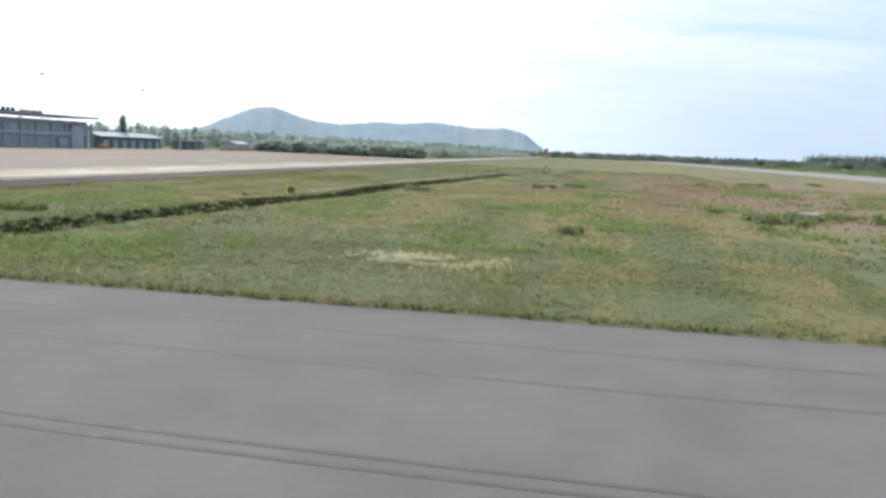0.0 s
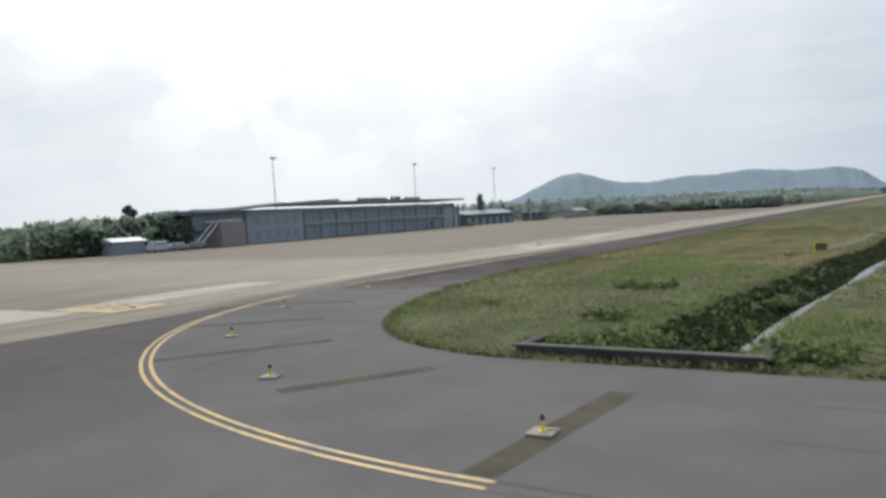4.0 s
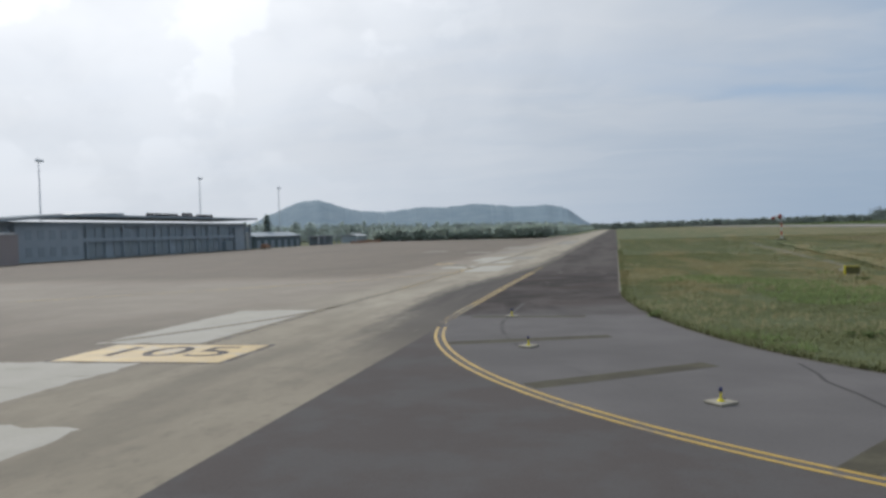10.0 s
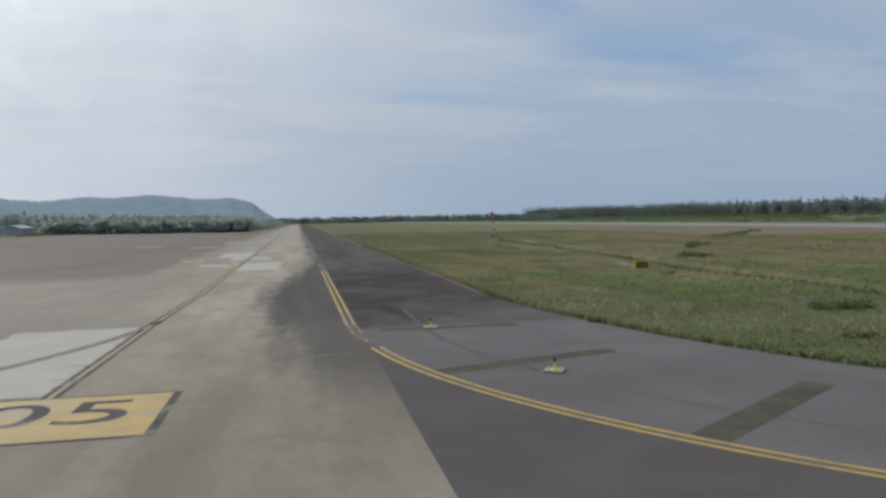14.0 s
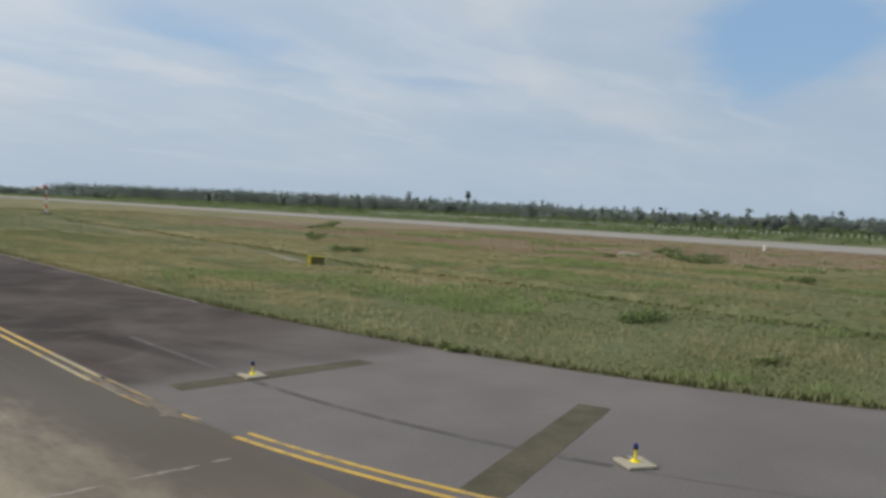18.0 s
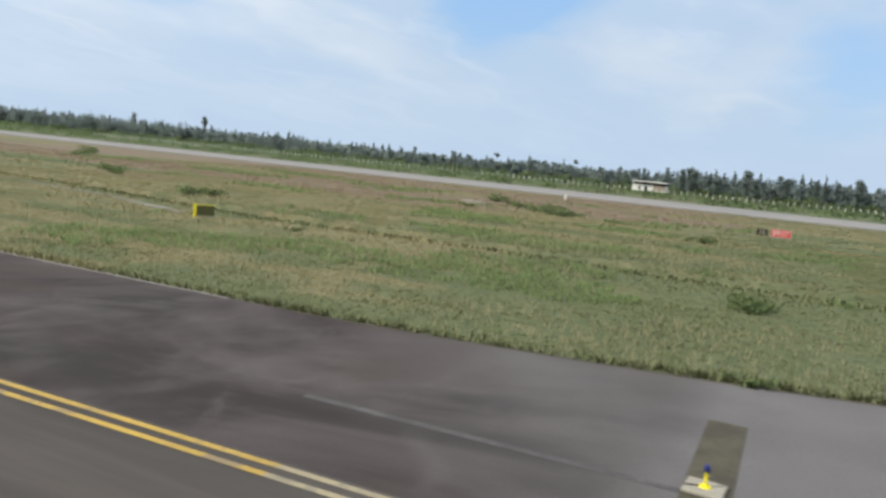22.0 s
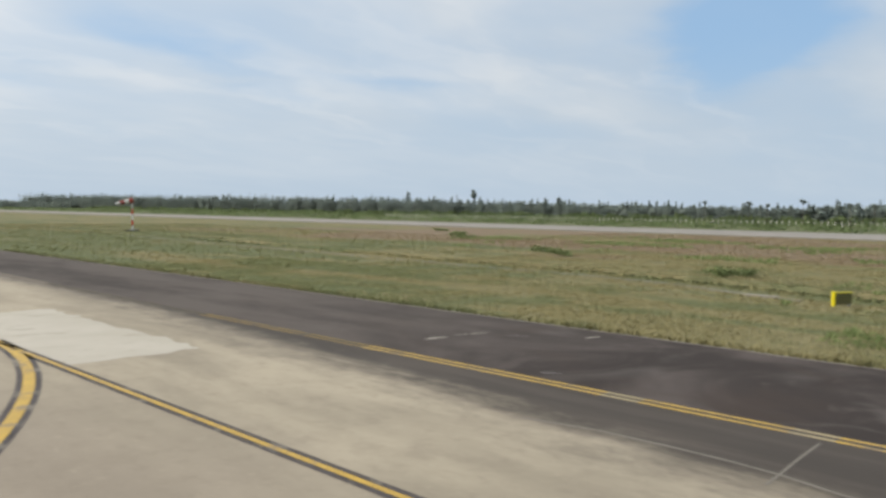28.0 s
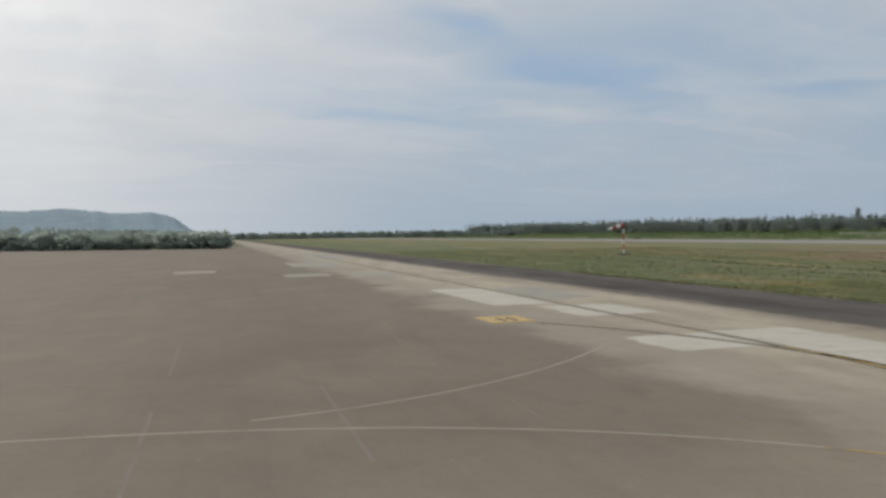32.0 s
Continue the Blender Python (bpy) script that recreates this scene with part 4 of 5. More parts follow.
hv, hf = [], []
AZ = [-4 + 0.11 * i for i in range(760)]
for i, az in enumerate(AZ):
    a = radians(az)
    h = 3300 * math.tan(radians(ridge(az))) + 3.9
    for d, share in ((2500, -0.02), (2700, 0.25), (2950, 0.62), (3150, 0.88), (3300, 1.0), (3700, -0.02)):
        wob = 1 + (0.14 * noise.noise((az * 0.9, d * 0.004, 2)) if 0 < share < 1 else 0)
        hv.append((-math.sin(a) * d, math.cos(a) * d, h * share * wob))
    if i:
        for k in range(5):
            p = 6 * (i - 1) + k
            hf.append((p, p + 1, p + 7, p + 6))
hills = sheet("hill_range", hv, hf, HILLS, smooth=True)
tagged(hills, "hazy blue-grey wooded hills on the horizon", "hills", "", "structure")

# ---- woods ----


def leaf_cloud(rng, centres, radii, count, size, core=0.45):
    """Small leaf triangles scattered in soft ellipsoids round the centres."""
    n = len(centres)
    pick = rng.integers(0, n, count)
    d = rng.normal(size=(count, 3))
    d /= np.linalg.norm(d, axis=1)[:, None]
    p = np.asarray(centres)[pick] + d * (rng.random((count, 1)) ** core) * np.asarray(radii)[pick]
    a, b = rng.normal(size=(2, count, 3))
    a /= np.linalg.norm(a, axis=1)[:, None]
    b -= (a * b).sum(1)[:, None] * a
    b /= np.linalg.norm(b, axis=1)[:, None]
    s = size * (0.6 + 0.8 * rng.random((count, 1)))
    v = np.stack([p - a * s * 0.5, p + a * s * 0.5, p + b * s], 1).reshape(-1, 3)
    out = (p - np.asarray(centres)[pick]) / np.asarray(radii)[pick] + np.array((0, 0, 0.7)) + 0.35 * rng.normal(size=(count, 3))
    out /= np.linalg.norm(out, axis=1)[:, None]
    return v, np.arange(3 * count).reshape(-1, 3), np.repeat(out, 3, 0)


def wood(name, spots, rng, leaves, size, material, label):
    """A stand of many trees as one crowd: crowns of loose leaf triangles on thin stems."""
    vs, fs, ns, base = [], [], [], 0
    for x, y, z, h, w, slim in spots:
        k = 5
        hs = np.linspace(0.22, 0.96, k)
        cen = np.stack([x + rng.normal(0, 0.22 * w, k) * (1 - slim), y + rng.normal(0, 0.22 * w, k) * (1 - slim), z + h * hs], 1)
        prof = np.where(slim > 0.5, 1.05 - hs, np.sin(np.pi * (0.12 + 0.76 * hs)))
        rad = np.stack([w * prof * 0.55 + 0.1, w * prof * 0.55 + 0.1, np.full(k, h * 0.16)], 1)
        v, f, nr = leaf_cloud(rng, cen, rad, leaves, size * (0.7 + 0.5 * rng.random()), 0.22)
        t = 0.03 * w
        stem = np.array([(x - t, y, z - 0.3), (x + t, y, z - 0.3), (x, y, z + h * 0.8)])
        v = np.concatenate([v, stem])
        f = np.concatenate([f, [[len(v) - 3, len(v) - 2, len(v) - 1]]])
        vs.append(v), fs.append(f + base), ns.append(np.concatenate([nr, [[0, -1, 0]] * 3]))
        base += len(v)
    ob = sheet(name, np.concatenate(vs), np.concatenate(fs), material, normals=np.concatenate(ns).tolist())
    return tagged(ob, label, "woods", "", "stuff")




def wood_front(y):
    """Where the tree belt begins beyond the runway."""
    return 282.0 + min(130.0, 0.30 * max(0.0, y - 90.0)) + 6.0 * math.sin(y * 0.021)


def wood_top(y):
    return float(np.interp(y, (-150, 70, 100, 215, 350, 600, 1500), (9.6, 9.8, 8.2, 7.8, 10.2, 14.6, 22.0)))


rng = np.random.default_rng(5)
spots = []
for i in range(2300):
    y = -160 + 1650 * rng.random() ** 1.5
    x = wood_front(y) + 60 * rng.random()
    tall = rng.random()
    lift = 0.5 + 0.5 * noise.noise((y * 0.03, 7.0, 0.0))
    h = wood_top(y) * (0.72 + 0.3 * lift) * (0.85 + 0.3 * rng.random())
    if tall > 0.86:
        h += 1.0 + 2.4 * rng.random()
    spots.append((x, y, -0.1, h, 3.2 + 2.2 * rng.random(), 1.0 if tall > 0.86 or (y < 95 and tall > 0.4) else 0.0))
wood("far_wood", spots, rng, 220, 0.72, WOOD_HAZED, "long grey-green belt of casuarina trees beyond the runway")
spots = []
for _ in range(1100):
    y = -160 + 1300 * rng.random() ** 1.4
    spots.append((wood_front(y) - 22 + 24 * rng.random(), y, -0.1, 1.4 + 2.6 * rng.random() ** 2, 5.0, 0.0))
wood("far_scrub", spots, rng, 70, 0.8, SCRUB_FAR, "low green scrub at the foot of the tree belt")
spots = []
for _ in range(3000):
    y = -160 + 1300 * rng.random() ** 1.5
    spots.append((138.0 + (wood_front(y) - 150.0) * rng.random(), y, -0.1, 0.5 + 0.9 * rng.random() ** 2, 4.5, 0.0))
wood("runway_scrub", spots, rng, 30, 0.5, SCRUB_FAR, "low green weeds and scrub beyond the runway")
spots = []
for _ in range(1300):
    y = -160 + 1650 * rng.random() ** 1.4
    spots.append((wood_front(y) + 6 + 20 * rng.random(), y, -0.15, wood_top(y) * (0.62 + 0.16 * rng.random()), 7.5, 0.0))
wood("far_thicket", spots, rng, 260, 1.1, WOOD_HAZED, "dense grey-green undergrowth inside the tree belt")
spots = []
for i in range(800):
    t = rng.random()
    spots.append((-235 + 165 * t - 70 * rng.random(), 345 + 700 * t, 0.0, 7.0 + 5.0 * rng.random(), 4.0 + 2 * rng.random(), 0.0))
wood("belt_wood", spots, rng, 110, 1.2, BELT_HAZED, "dark green tree belt behind the far end of the apron")
spots = []
for _ in range(420):
    t = rng.random()
    if t < 0.55:
        x, y = -139 + 80 * t / 0.55, APRON_END + 3.5 + 9 * rng.random()
    else:
        u = ((t - 0.55) / 0.45) ** 1.6
        x, y = -60.0 - 10 * rng.random(), 404 + 690 * u
    spots.append((x, y, 0.0, 3.4 + 2.4 * rng.random(), 4.6, 0.0))
wood("apron_hedge", spots, rng, 190, 0.7, HEDGE_HAZED, "dull green trees and scrub along the end of the apron")
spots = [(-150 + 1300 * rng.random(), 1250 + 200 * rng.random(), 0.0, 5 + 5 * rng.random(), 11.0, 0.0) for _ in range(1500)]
wood("horizon_wood", spots, rng, 60, 2.4, WOOD_HAZED, "thin line of distant trees on the horizon")
spots = []
for _ in range(90):
    y = 86 + 27 * rng.random()
    spots.append((-141.5 - 7.0 * rng.random() - (3.0 if y > 110 else 0.0), y, LIFT - 0.1, (6.1 + 0.075 * (y - 86)) * (0.8 + 0.2 * rng.random()), 4.4, 0.0))
wood("terminal_trees", spots, rng, 260, 0.75, GARDEN_HAZED, "green trees standing against the end of the terminal")
spots = [(-147 - 50 * rng.random(), -40 + 154 * rng.random() ** 0.6, 0.0, 4.6 + 3.0 * rng.random(), 4.6, 0.0) for _ in range(360)]
wood("side_wood", spots, rng, 200, 0.75, GARDEN_HAZED, "green trees behind the near end of the terminal")

# ---- terminal ----
TX, TY0, TY1 = -141.0, 112.5, 219.5
terminal = thing("terminal_building", TX, (TY0 + TY1) / 2, LIFT, "two-storey grey airport terminal with tinted glass and a shallow curved roof", "building")
half_len = (TY1 - TY0) / 2


def roof_z(y):
    t = max(0.0, min(1.0, (y + half_len - 3) / 28.0))
    return 8.15 + 1.35 * t * t * (3 - 2 * t)


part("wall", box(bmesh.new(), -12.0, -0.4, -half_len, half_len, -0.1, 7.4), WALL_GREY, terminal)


def curved_roof(y0, y1, x0, x1, zf, rise, thick, n=40):
    bm = bmesh.new()
    rows = []
    for i in range(n + 1):
        y = y0 + (y1 - y0) * i / n
        z = zf(y)
        rows.append([bm.verts.new(p) for p in ((x1, y, z - thick), (x1, y, z), ((x0 + x1) / 2, y, z + rise), (x0, y, z + 0.1), (x0, y, z - thick))])
    for a, b in zip(rows, rows[1:]):
        for k in range(5):
            bm.faces.new((a[k], a[(k + 1) % 5], b[(k + 1) % 5], b[k]))
    bm.faces.new(rows[0])
    bm.faces.new(rows[-1][::-1])
    bmesh.ops.recalc_face_normals(bm, faces=bm.faces)
    return bm


part("roof", curved_roof(-half_len - 3, half_len + 2, -12.5, 3.0, roof_z, 0.3, 0.5), WALL_DARK, terminal, "dark grey metal roof with a deep eave")
part("fascia", curved_roof(-half_len - 3, half_len - 82, 2.95, 3.08, lambda y: roof_z(y) + 0.16, 0.0, 0.22), WHITE_PAINT, terminal, "thin white roof edge")
part("upper_roof", curved_roof(-half_len + 24, half_len - 56, -10, -2.0, lambda y: 9.3 + 1.0 * math.sin(math.pi * min(1.0, max(0.0, (y + half_len - 24) / 30.0)) / 2), 0.3, 0.6), ROOF_GREY, terminal, "raised curved upper roof")
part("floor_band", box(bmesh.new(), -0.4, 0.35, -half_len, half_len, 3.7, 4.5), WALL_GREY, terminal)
part("soffit_band", box(bmesh.new(), -0.4, 0.1, -half_len, half_len, 6.9, 8.0), WALL_DARK, terminal)
pane_ob = finish("pane", box(bmesh.new(), -0.42, -0.3, -1.35, 1.35, 0.3, 3.6), GLASS, terminal)
pane_ob.location = (0.06, -half_len + 18, 0)
for i in range(30):
    y = -half_len + 18 + 3.1 * i
    for z in (0.0, 3.4):
        if (i == 0 and z == 0.0) or (i * 7 + int(z)) % 8 == 0:
            continue
        o = new("pane", pane_ob.data)
        o.parent = terminal
        o.location = (0.06, y, z)
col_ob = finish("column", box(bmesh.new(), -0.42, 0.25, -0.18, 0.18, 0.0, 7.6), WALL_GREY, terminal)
col_ob.location = (0, -half_len + 16.4, 0)
for i in range(1, 16):
    o = new("column", col_ob.data)
    o.parent = terminal
    o.location = (0.0, -half_len + 16.4 + 6.2 * i, 0)
pale = plain("pale_panel", (0.42, 0.46, 0.49), (0.36, 0.40, 0.43), 0.8, 0.5)
part("stair_block", box(bmesh.new(), -0.4, 0.9, -half_len + 14.5, -half_len + 33, 0.0, 7.3), pale, terminal, "pale rendered block with small windows")
for i in range(5):
    for z in (1.0, 4.4):
        part("window", box(bmesh.new(), 0.88, 0.96, -half_len + 17 + 3.2 * i, -half_len + 18.6 + 3.2 * i, z, z + 1.9), GLASS, terminal)
part("end_panel", box(bmesh.new(), -0.4, 0.6, half_len - 8, half_len - 2.5, 0.0, 6.8), pale, terminal, "pale blank end panel")
part("side_door", box(bmesh.new(), -0.4, 0.7, half_len - 14, half_len - 10, 0.0, 2.8), GLASS, terminal)
sign = thing("roof_lettering", TX + 1.5, 182.3, 9.75 + LIFT, "row of unlit roof letters, unreadable bars", "sign")
for i in range(18):
    h = 0.55 + 0.3 * (i in (9, 10, 11))
    if i in (8, 12):
        continue
    part("letter", box(bmesh.new(), -0.1, 0.1, -15.2 + 1.7 * i, -14.0 + 1.7 * i, 0.05, h), DARK_METAL, sign)
part("letter_rail", box(bmesh.new(), -0.06, 0.06, -15.4, 15.2, -0.45, 0.05), DARK_METAL, sign)
part("end_post", box(bmesh.new(), 0.3, 0.8, half_len - 0.6, half_len - 0.2, 0.0, 5.2), WHITEWASH, terminal, "white post at the end wall")

# passenger stair tower beside the terminal
st = thing("boarding_stair", -135.5, 116.8, apron_z(-135.5), "covered boarding stair with reddish-brown tower and white cap", "boarding stair")
part("tower", box(bmesh.new(), -2.5, 2.5, -3.2, 3.2, 0.0, 5.4), plain("brown_panel", (0.36, 0.31, 0.30), (0.31, 0.265, 0.25)), st)
for y in (-2.4, 1.1):
    part("cap", box(bmesh.new(), -2.7, 2.7, y - 1.1, y + 1.1, 5.4, 5.75), WHITE_PAINT, st)
bm = bmesh.new()
for k in (0, 1):
    rod(bm, (1.2 + k * 0.05 - 2 * k, -3.2, 5.2), (1.2 - 2 * k, -8.5, 0.4), 0.16, 0.16, 6)
part("stringer", bm, WHITE_PAINT, st)
for i in range(12):
    part("tread", box(bmesh.new(), -0.9, 1.2, -8.3 + 0.42 * i, -7.95 + 0.42 * i, 0.4 + 0.38 * i, 0.46 + 0.38 * i), GREY_METAL, st)

# floodlight masts


def mast(x, y, h):
    e = thing("floodlight_mast", x, y, LIFT, "tall slender grey floodlight mast with a cluster of lamps", "light mast", "apron floodlights")
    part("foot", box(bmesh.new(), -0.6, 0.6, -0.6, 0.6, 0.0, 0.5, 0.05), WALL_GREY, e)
    part("pole", rod(bmesh.new(), (0, 0, 0.5), (0, 0, h - 0.6), 0.20, 0.10, 10), MAST_GREY, e)
    part("crossarm", rod(bmesh.new(), (0, -0.9, h - 0.6), (0, 0.9, h - 0.6), 0.09, 0.09, 8), MAST_GREY, e)
    for i, y2 in enumerate((-0.85, -0.3, 0.3, 0.85)):
        b = box(bmesh.new(), 0.05, 0.55, y2 - 0.22, y2 + 0.22, h - 0.7, h - 0.2, 0.05)
        part("floodlight", b, MAST_GREY, e)
    part("finial", rod(bmesh.new(), (0, 0, h - 0.6), (0, 0, h + 0.4), 0.04, 0.02, 6), MAST_GREY, e)
    return e


for x, y, h in ((-156.5, 152.5, 22.9), (-155.5, 218.0, 22.9), (-154.5, 272.0, 22.6)):
    mast(x, y, h)

# low sheds past the terminal


def shed(x, y, w, d, h, wall, roof, label):
    e = thing("shed", x, y, LIFT, label, "shed", "sheds past the terminal")
    part("wall", box(bmesh.new(), -d / 2, d / 2, -w / 2, w / 2, -0.05, h), wall, e)
    bm = bmesh.new()
    vs = [bm.verts.new(p) for p in ((d / 2 + .5, -w / 2 - .5, h - .1), (0, -w / 2 - .5, h + d * .14), (-d / 2 - .5, -w / 2 - .5, h - .1), (d / 2 + .5, w / 2 + .5, h - .1), (0, w / 2 + .5, h + d * .14), (-d / 2 - .5, w / 2 + .5, h - .1))]
    for f in ((0, 1, 4, 3), (1, 2, 5, 4), (2, 0, 3, 5), (0, 2, 1), (3, 4, 5)):
        bm.faces.new([vs[k] for k in f])
    bmesh.ops.recalc_face_normals(bm, faces=bm.faces)
    part("roof", bm, roof, e)
    for i in range(max(2, int(w / 5))):
        y0 = -w / 2 + (i + 0.5) * w / max(2, int(w / 5))
        part("door", box(bmesh.new(), d / 2, d / 2 + 0.06, y0 - 1.2, y0 + 1.2, 0.0, min(2.6, h - 0.5)), WALL_DARK, e)
    return e


shed(-149, 249, 36, 10, 4.0, plain("dark_green_cladding", (0.12, 0.15, 0.16), (0.10, 0.13, 0.14), 0.7, 0.5), WALL_DARK, "long dark green shed with a grey roof")
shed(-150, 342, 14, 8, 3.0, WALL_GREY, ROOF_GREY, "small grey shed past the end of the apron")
shed(-139, 93.6, 6.6, 5, 2.6, WALL_DARK, MAST_GREY, "low dark shed with a pale roof edge beside trees")
shelter = thing("bus_shelter", -140.5, 283.5, LIFT, "long open shelter with a thin pale roof and white end posts", "shelter")
part("roof", box(bmesh.new(), -2.2, 2.2, -12.6, 12.6, 3.3, 3.6, 0.05), MAST_GREY, shelter)
part("back_wall", box(bmesh.new(), -2.0, -1.85, -12.0, 12.0, 0.0, 3.3), WALL_DARK, shelter)
for y in (-12.2, -6.1, 0.0, 6.1, 12.2):
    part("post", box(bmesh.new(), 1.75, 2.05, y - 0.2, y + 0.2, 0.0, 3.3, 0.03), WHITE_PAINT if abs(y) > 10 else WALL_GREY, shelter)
part("bench", box(bmesh.new(), -1.6, -1.0, -10.0, 10.0, 0.4, 0.5, 0.02), GREY_METAL, shelter)

# parked service vehicles and barriers


def vehicle(x, y, turn, paint, l, w, h, label, kind):
    e = thing(kind, x, y, apron_z(x), label, kind, "vehicles by the terminal", turn)
    part("body", box(bmesh.new(), -l / 2, l / 2, -w / 2, w / 2, 0.35, 0.35 + h * 0.5, 0.12), paint, e)
    part("cabin", box(bmesh.new(), -l * 0.36, l * 0.30, -w * 0.46, w * 0.46, 0.35 + h * 0.5, h, 0.18), paint, e)
    for s in (-1, 1):
        part("side_window", box(bmesh.new(), -l * 0.32, l * 0.26, s * w * 0.47 - 0.02, s * w * 0.47 + 0.02, 0.42 + h * 0.5, h - 0.25), GLASS, e)
    part("windscreen", box(bmesh.new(), l * 0.30 - 0.05, l * 0.30 + 0.04, -w * 0.4, w * 0.4, 0.42 + h * 0.5, h - 0.25), GLASS, e)
    for sx in (-0.32, 0.32):
        for s in (-1, 1):
            wheel = part("wheel", rod(bmesh.new(), (sx * l, s * w * 0.5 - 0.12 * s, 0.33), (sx * l, s * w * 0.5 + 0.06 * s, 0.33), 0.33, 0.33, 14), BLACK_PAINT, e)
            part("hub", rod(bmesh.new(), (sx * l, s * w * 0.5 + 0.06 * s, 0.33), (sx * l, s * w * 0.5 + 0.08 * s, 0.33), 0.17, 0.15, 10), GREY_METAL, wheel)
    return e


ORANGE = plain("orange_paint", (0.40, 0.22, 0.13), (0.34, 0.19, 0.115), 0.6, 2.0)
vehicle(-134.5, 98.6, 90, MAST_GREY, 5.0, 2.0, 2.2, "pale grey van parked by the terminal", "van")
vehicle(-134.0, 102.8, 86, GREY_METAL, 4.4, 1.8, 1.6, "grey car parked by the terminal", "car")
vehicle(-133.0, 216.0, 90, ORANGE, 3.4, 1.8, 1.6, "orange tow tractor on the apron", "tow tractor")
vehicle(-135.0, 108.2, 90, plain("pale_green_paint", (0.34, 0.40, 0.35), (0.29, 0.345, 0.30), 0.6, 2.0), 3.8, 1.7, 1.5, "pale green car parked beside the terminal", "car")
for i in range(9):
    e = thing("barrier", -134.0 + 0.5 * math.sin(i), 296.0 + 4.2 * i, apron_z(-134.0), "orange plastic barrier at the apron edge", "barrier", "apron edge barriers", 90)
    bm = box(bmesh.new(), -1.7, 1.7, -0.25, 0.25, 0.0, 0.5, 0.08)
    part("foot", bm, ORANGE, e)
    part("rail", box(bmesh.new(), -1.7, 1.7, -0.12, 0.12, 0.5, 1.1, 0.05), ORANGE, e)

# hut beyond the runway
hut = thing("hut", 256.0, 86.2, 0.0, "small whitewashed hut with a flat overhanging roof", "hut")
part("wall", box(bmesh.new(), -3.2, 3.2, -6.2, 6.2, -0.2, 2.9), WHITEWASH, hut)
part("roof", box(bmesh.new(), -4.6, 4.2, -6.9, 6.6, 3.9, 4.25, 0.06), WHITEWASH, hut)
part("side_bay", box(bmesh.new(), -3.26, -3.18, -6.1, -1.6, 0.9, 2.9), plain("tan_plaster", (0.42, 0.34, 0.27), (0.36, 0.29, 0.23), 0.85, 1.0), hut, "tan rendered side bay")
# black boxes stand in for shade under the roof and inside the openings
part("clerestory", box(bmesh.new(), -2.6, 2.6, -5.8, 5.8, 2.9, 3.9), BLACK_PAINT, hut, "black block for the shade in the gap under the roof")
for y, w, h0, h1 in ((1.2, 1.3, 0.0, 2.3), (3.6, 0.8, 1.0, 2.1)):
    part("opening", box(bmesh.new(), -3.26, -3.18, y - w / 2, y + w / 2, h0, h1), BLACK_PAINT, hut)
part("pipe", rod(bmesh.new(), (0, 0, 4.25), (0, 0, 7.0), 0.06, 0.05, 6), GREY_METAL, hut)

# boundary fence
fence = thing("boundary_fence", 250.0, 75, 0.0, "row of white concrete fence posts with wire", "fence")
post = finish("post", box(bmesh.new(), -0.09, 0.09, -0.1, 0.1, -0.2, 1.75, 0.02), WHITEWASH, fence)
post.location = (0, -130, 0)
for i in range(1, 190):
    o = new("post", post.data)
    o.parent = fence
    o.location = (0.25 * math.sin(i * 1.7), -130 + 2.3 * i, 0.12 * math.sin(i * 2.3))
    o.rotation_euler = (0.03 * math.sin(i * 5.1), 0.03 * math.sin(i * 3.3), 0)
for z in (0.5, 1.0, 1.45):
    part("wire", rod(bmesh.new(), (0.12, -130, z), (0.12, 305, z), 0.012, 0.012, 4), GREY_METAL, fence)

# airfield signs
box_sign = thing("taxiway_sign", -12.83, 67.71, -0.32, "yellow-framed taxiway sign standing in the grass", "airfield sign", "", 58.0)
part("face", box(bmesh.new(), -0.05, 0.05, -0.54, 0.4, 0.12, 0.66, 0.01), plain("sign_back", (0.125, 0.118, 0.045), (0.10, 0.096, 0.04)), box_sign, "dull olive-green sign panel")
part("frame_side", box(bmesh.new(), -0.08, 0.08, 0.40, 0.53, 0.0, 0.74, 0.015), SIGN_YELLOW, box_sign)
part("frame_top", box(bmesh.new(), -0.045, 0.045, -0.56, 0.4, 0.66, 0.695, 0.01), SIGN_YELLOW, box_sign)
for y in (-0.4, 0.3):
    part("leg", box(bmesh.new(), -0.04, 0.04, y - 0.04, y + 0.04, -0.1, 0.12), GREY_METAL, box_sign)
tagged(slab("sign_plinth", [(-12.5, 70.8), (-11.9, 70.8), (-12.0, 72.4), (-12.6, 72.4)], -0.15, 0.25, WEATHERED_SLAB), "pale concrete slab lying in the grass", "plinth")

tagged(slab("broken_slab", [(29.2, 68.0), (30.2, 67.7), (31.1, 69.1), (31.6, 70.9), (30.7, 71.1), (29.7, 69.9)], 0.09, 0.3, WEATHERED_SLAB), "broken pale concrete slab lying in the grass", "concrete slab")
rs = thing("runway_sign", 30.6, 39.7, -0.05, "red runway holding sign with white numbers beside a black one", "airfield sign")
part("red_panel", box(bmesh.new(), -0.1, 0.1, -1.15, 0.55, 0.12, 0.78, 0.02), RED_PAINT, rs)
part("black_panel", box(bmesh.new(), -0.1, 0.1, 0.75, 1.75, 0.12, 0.7, 0.02), BLACK_PAINT, rs)
for y0, y1, z0, z1 in ((0.75, 1.75, 0.70, 0.72), (0.75, 1.75, 0.11, 0.13), (1.74, 1.77, 0.11, 0.72), (0.73, 0.76, 0.11, 0.72)):
    part("border", box(bmesh.new(), -0.13, -0.09, y0, y1, z0, z1), PALE_YELLOW, rs)
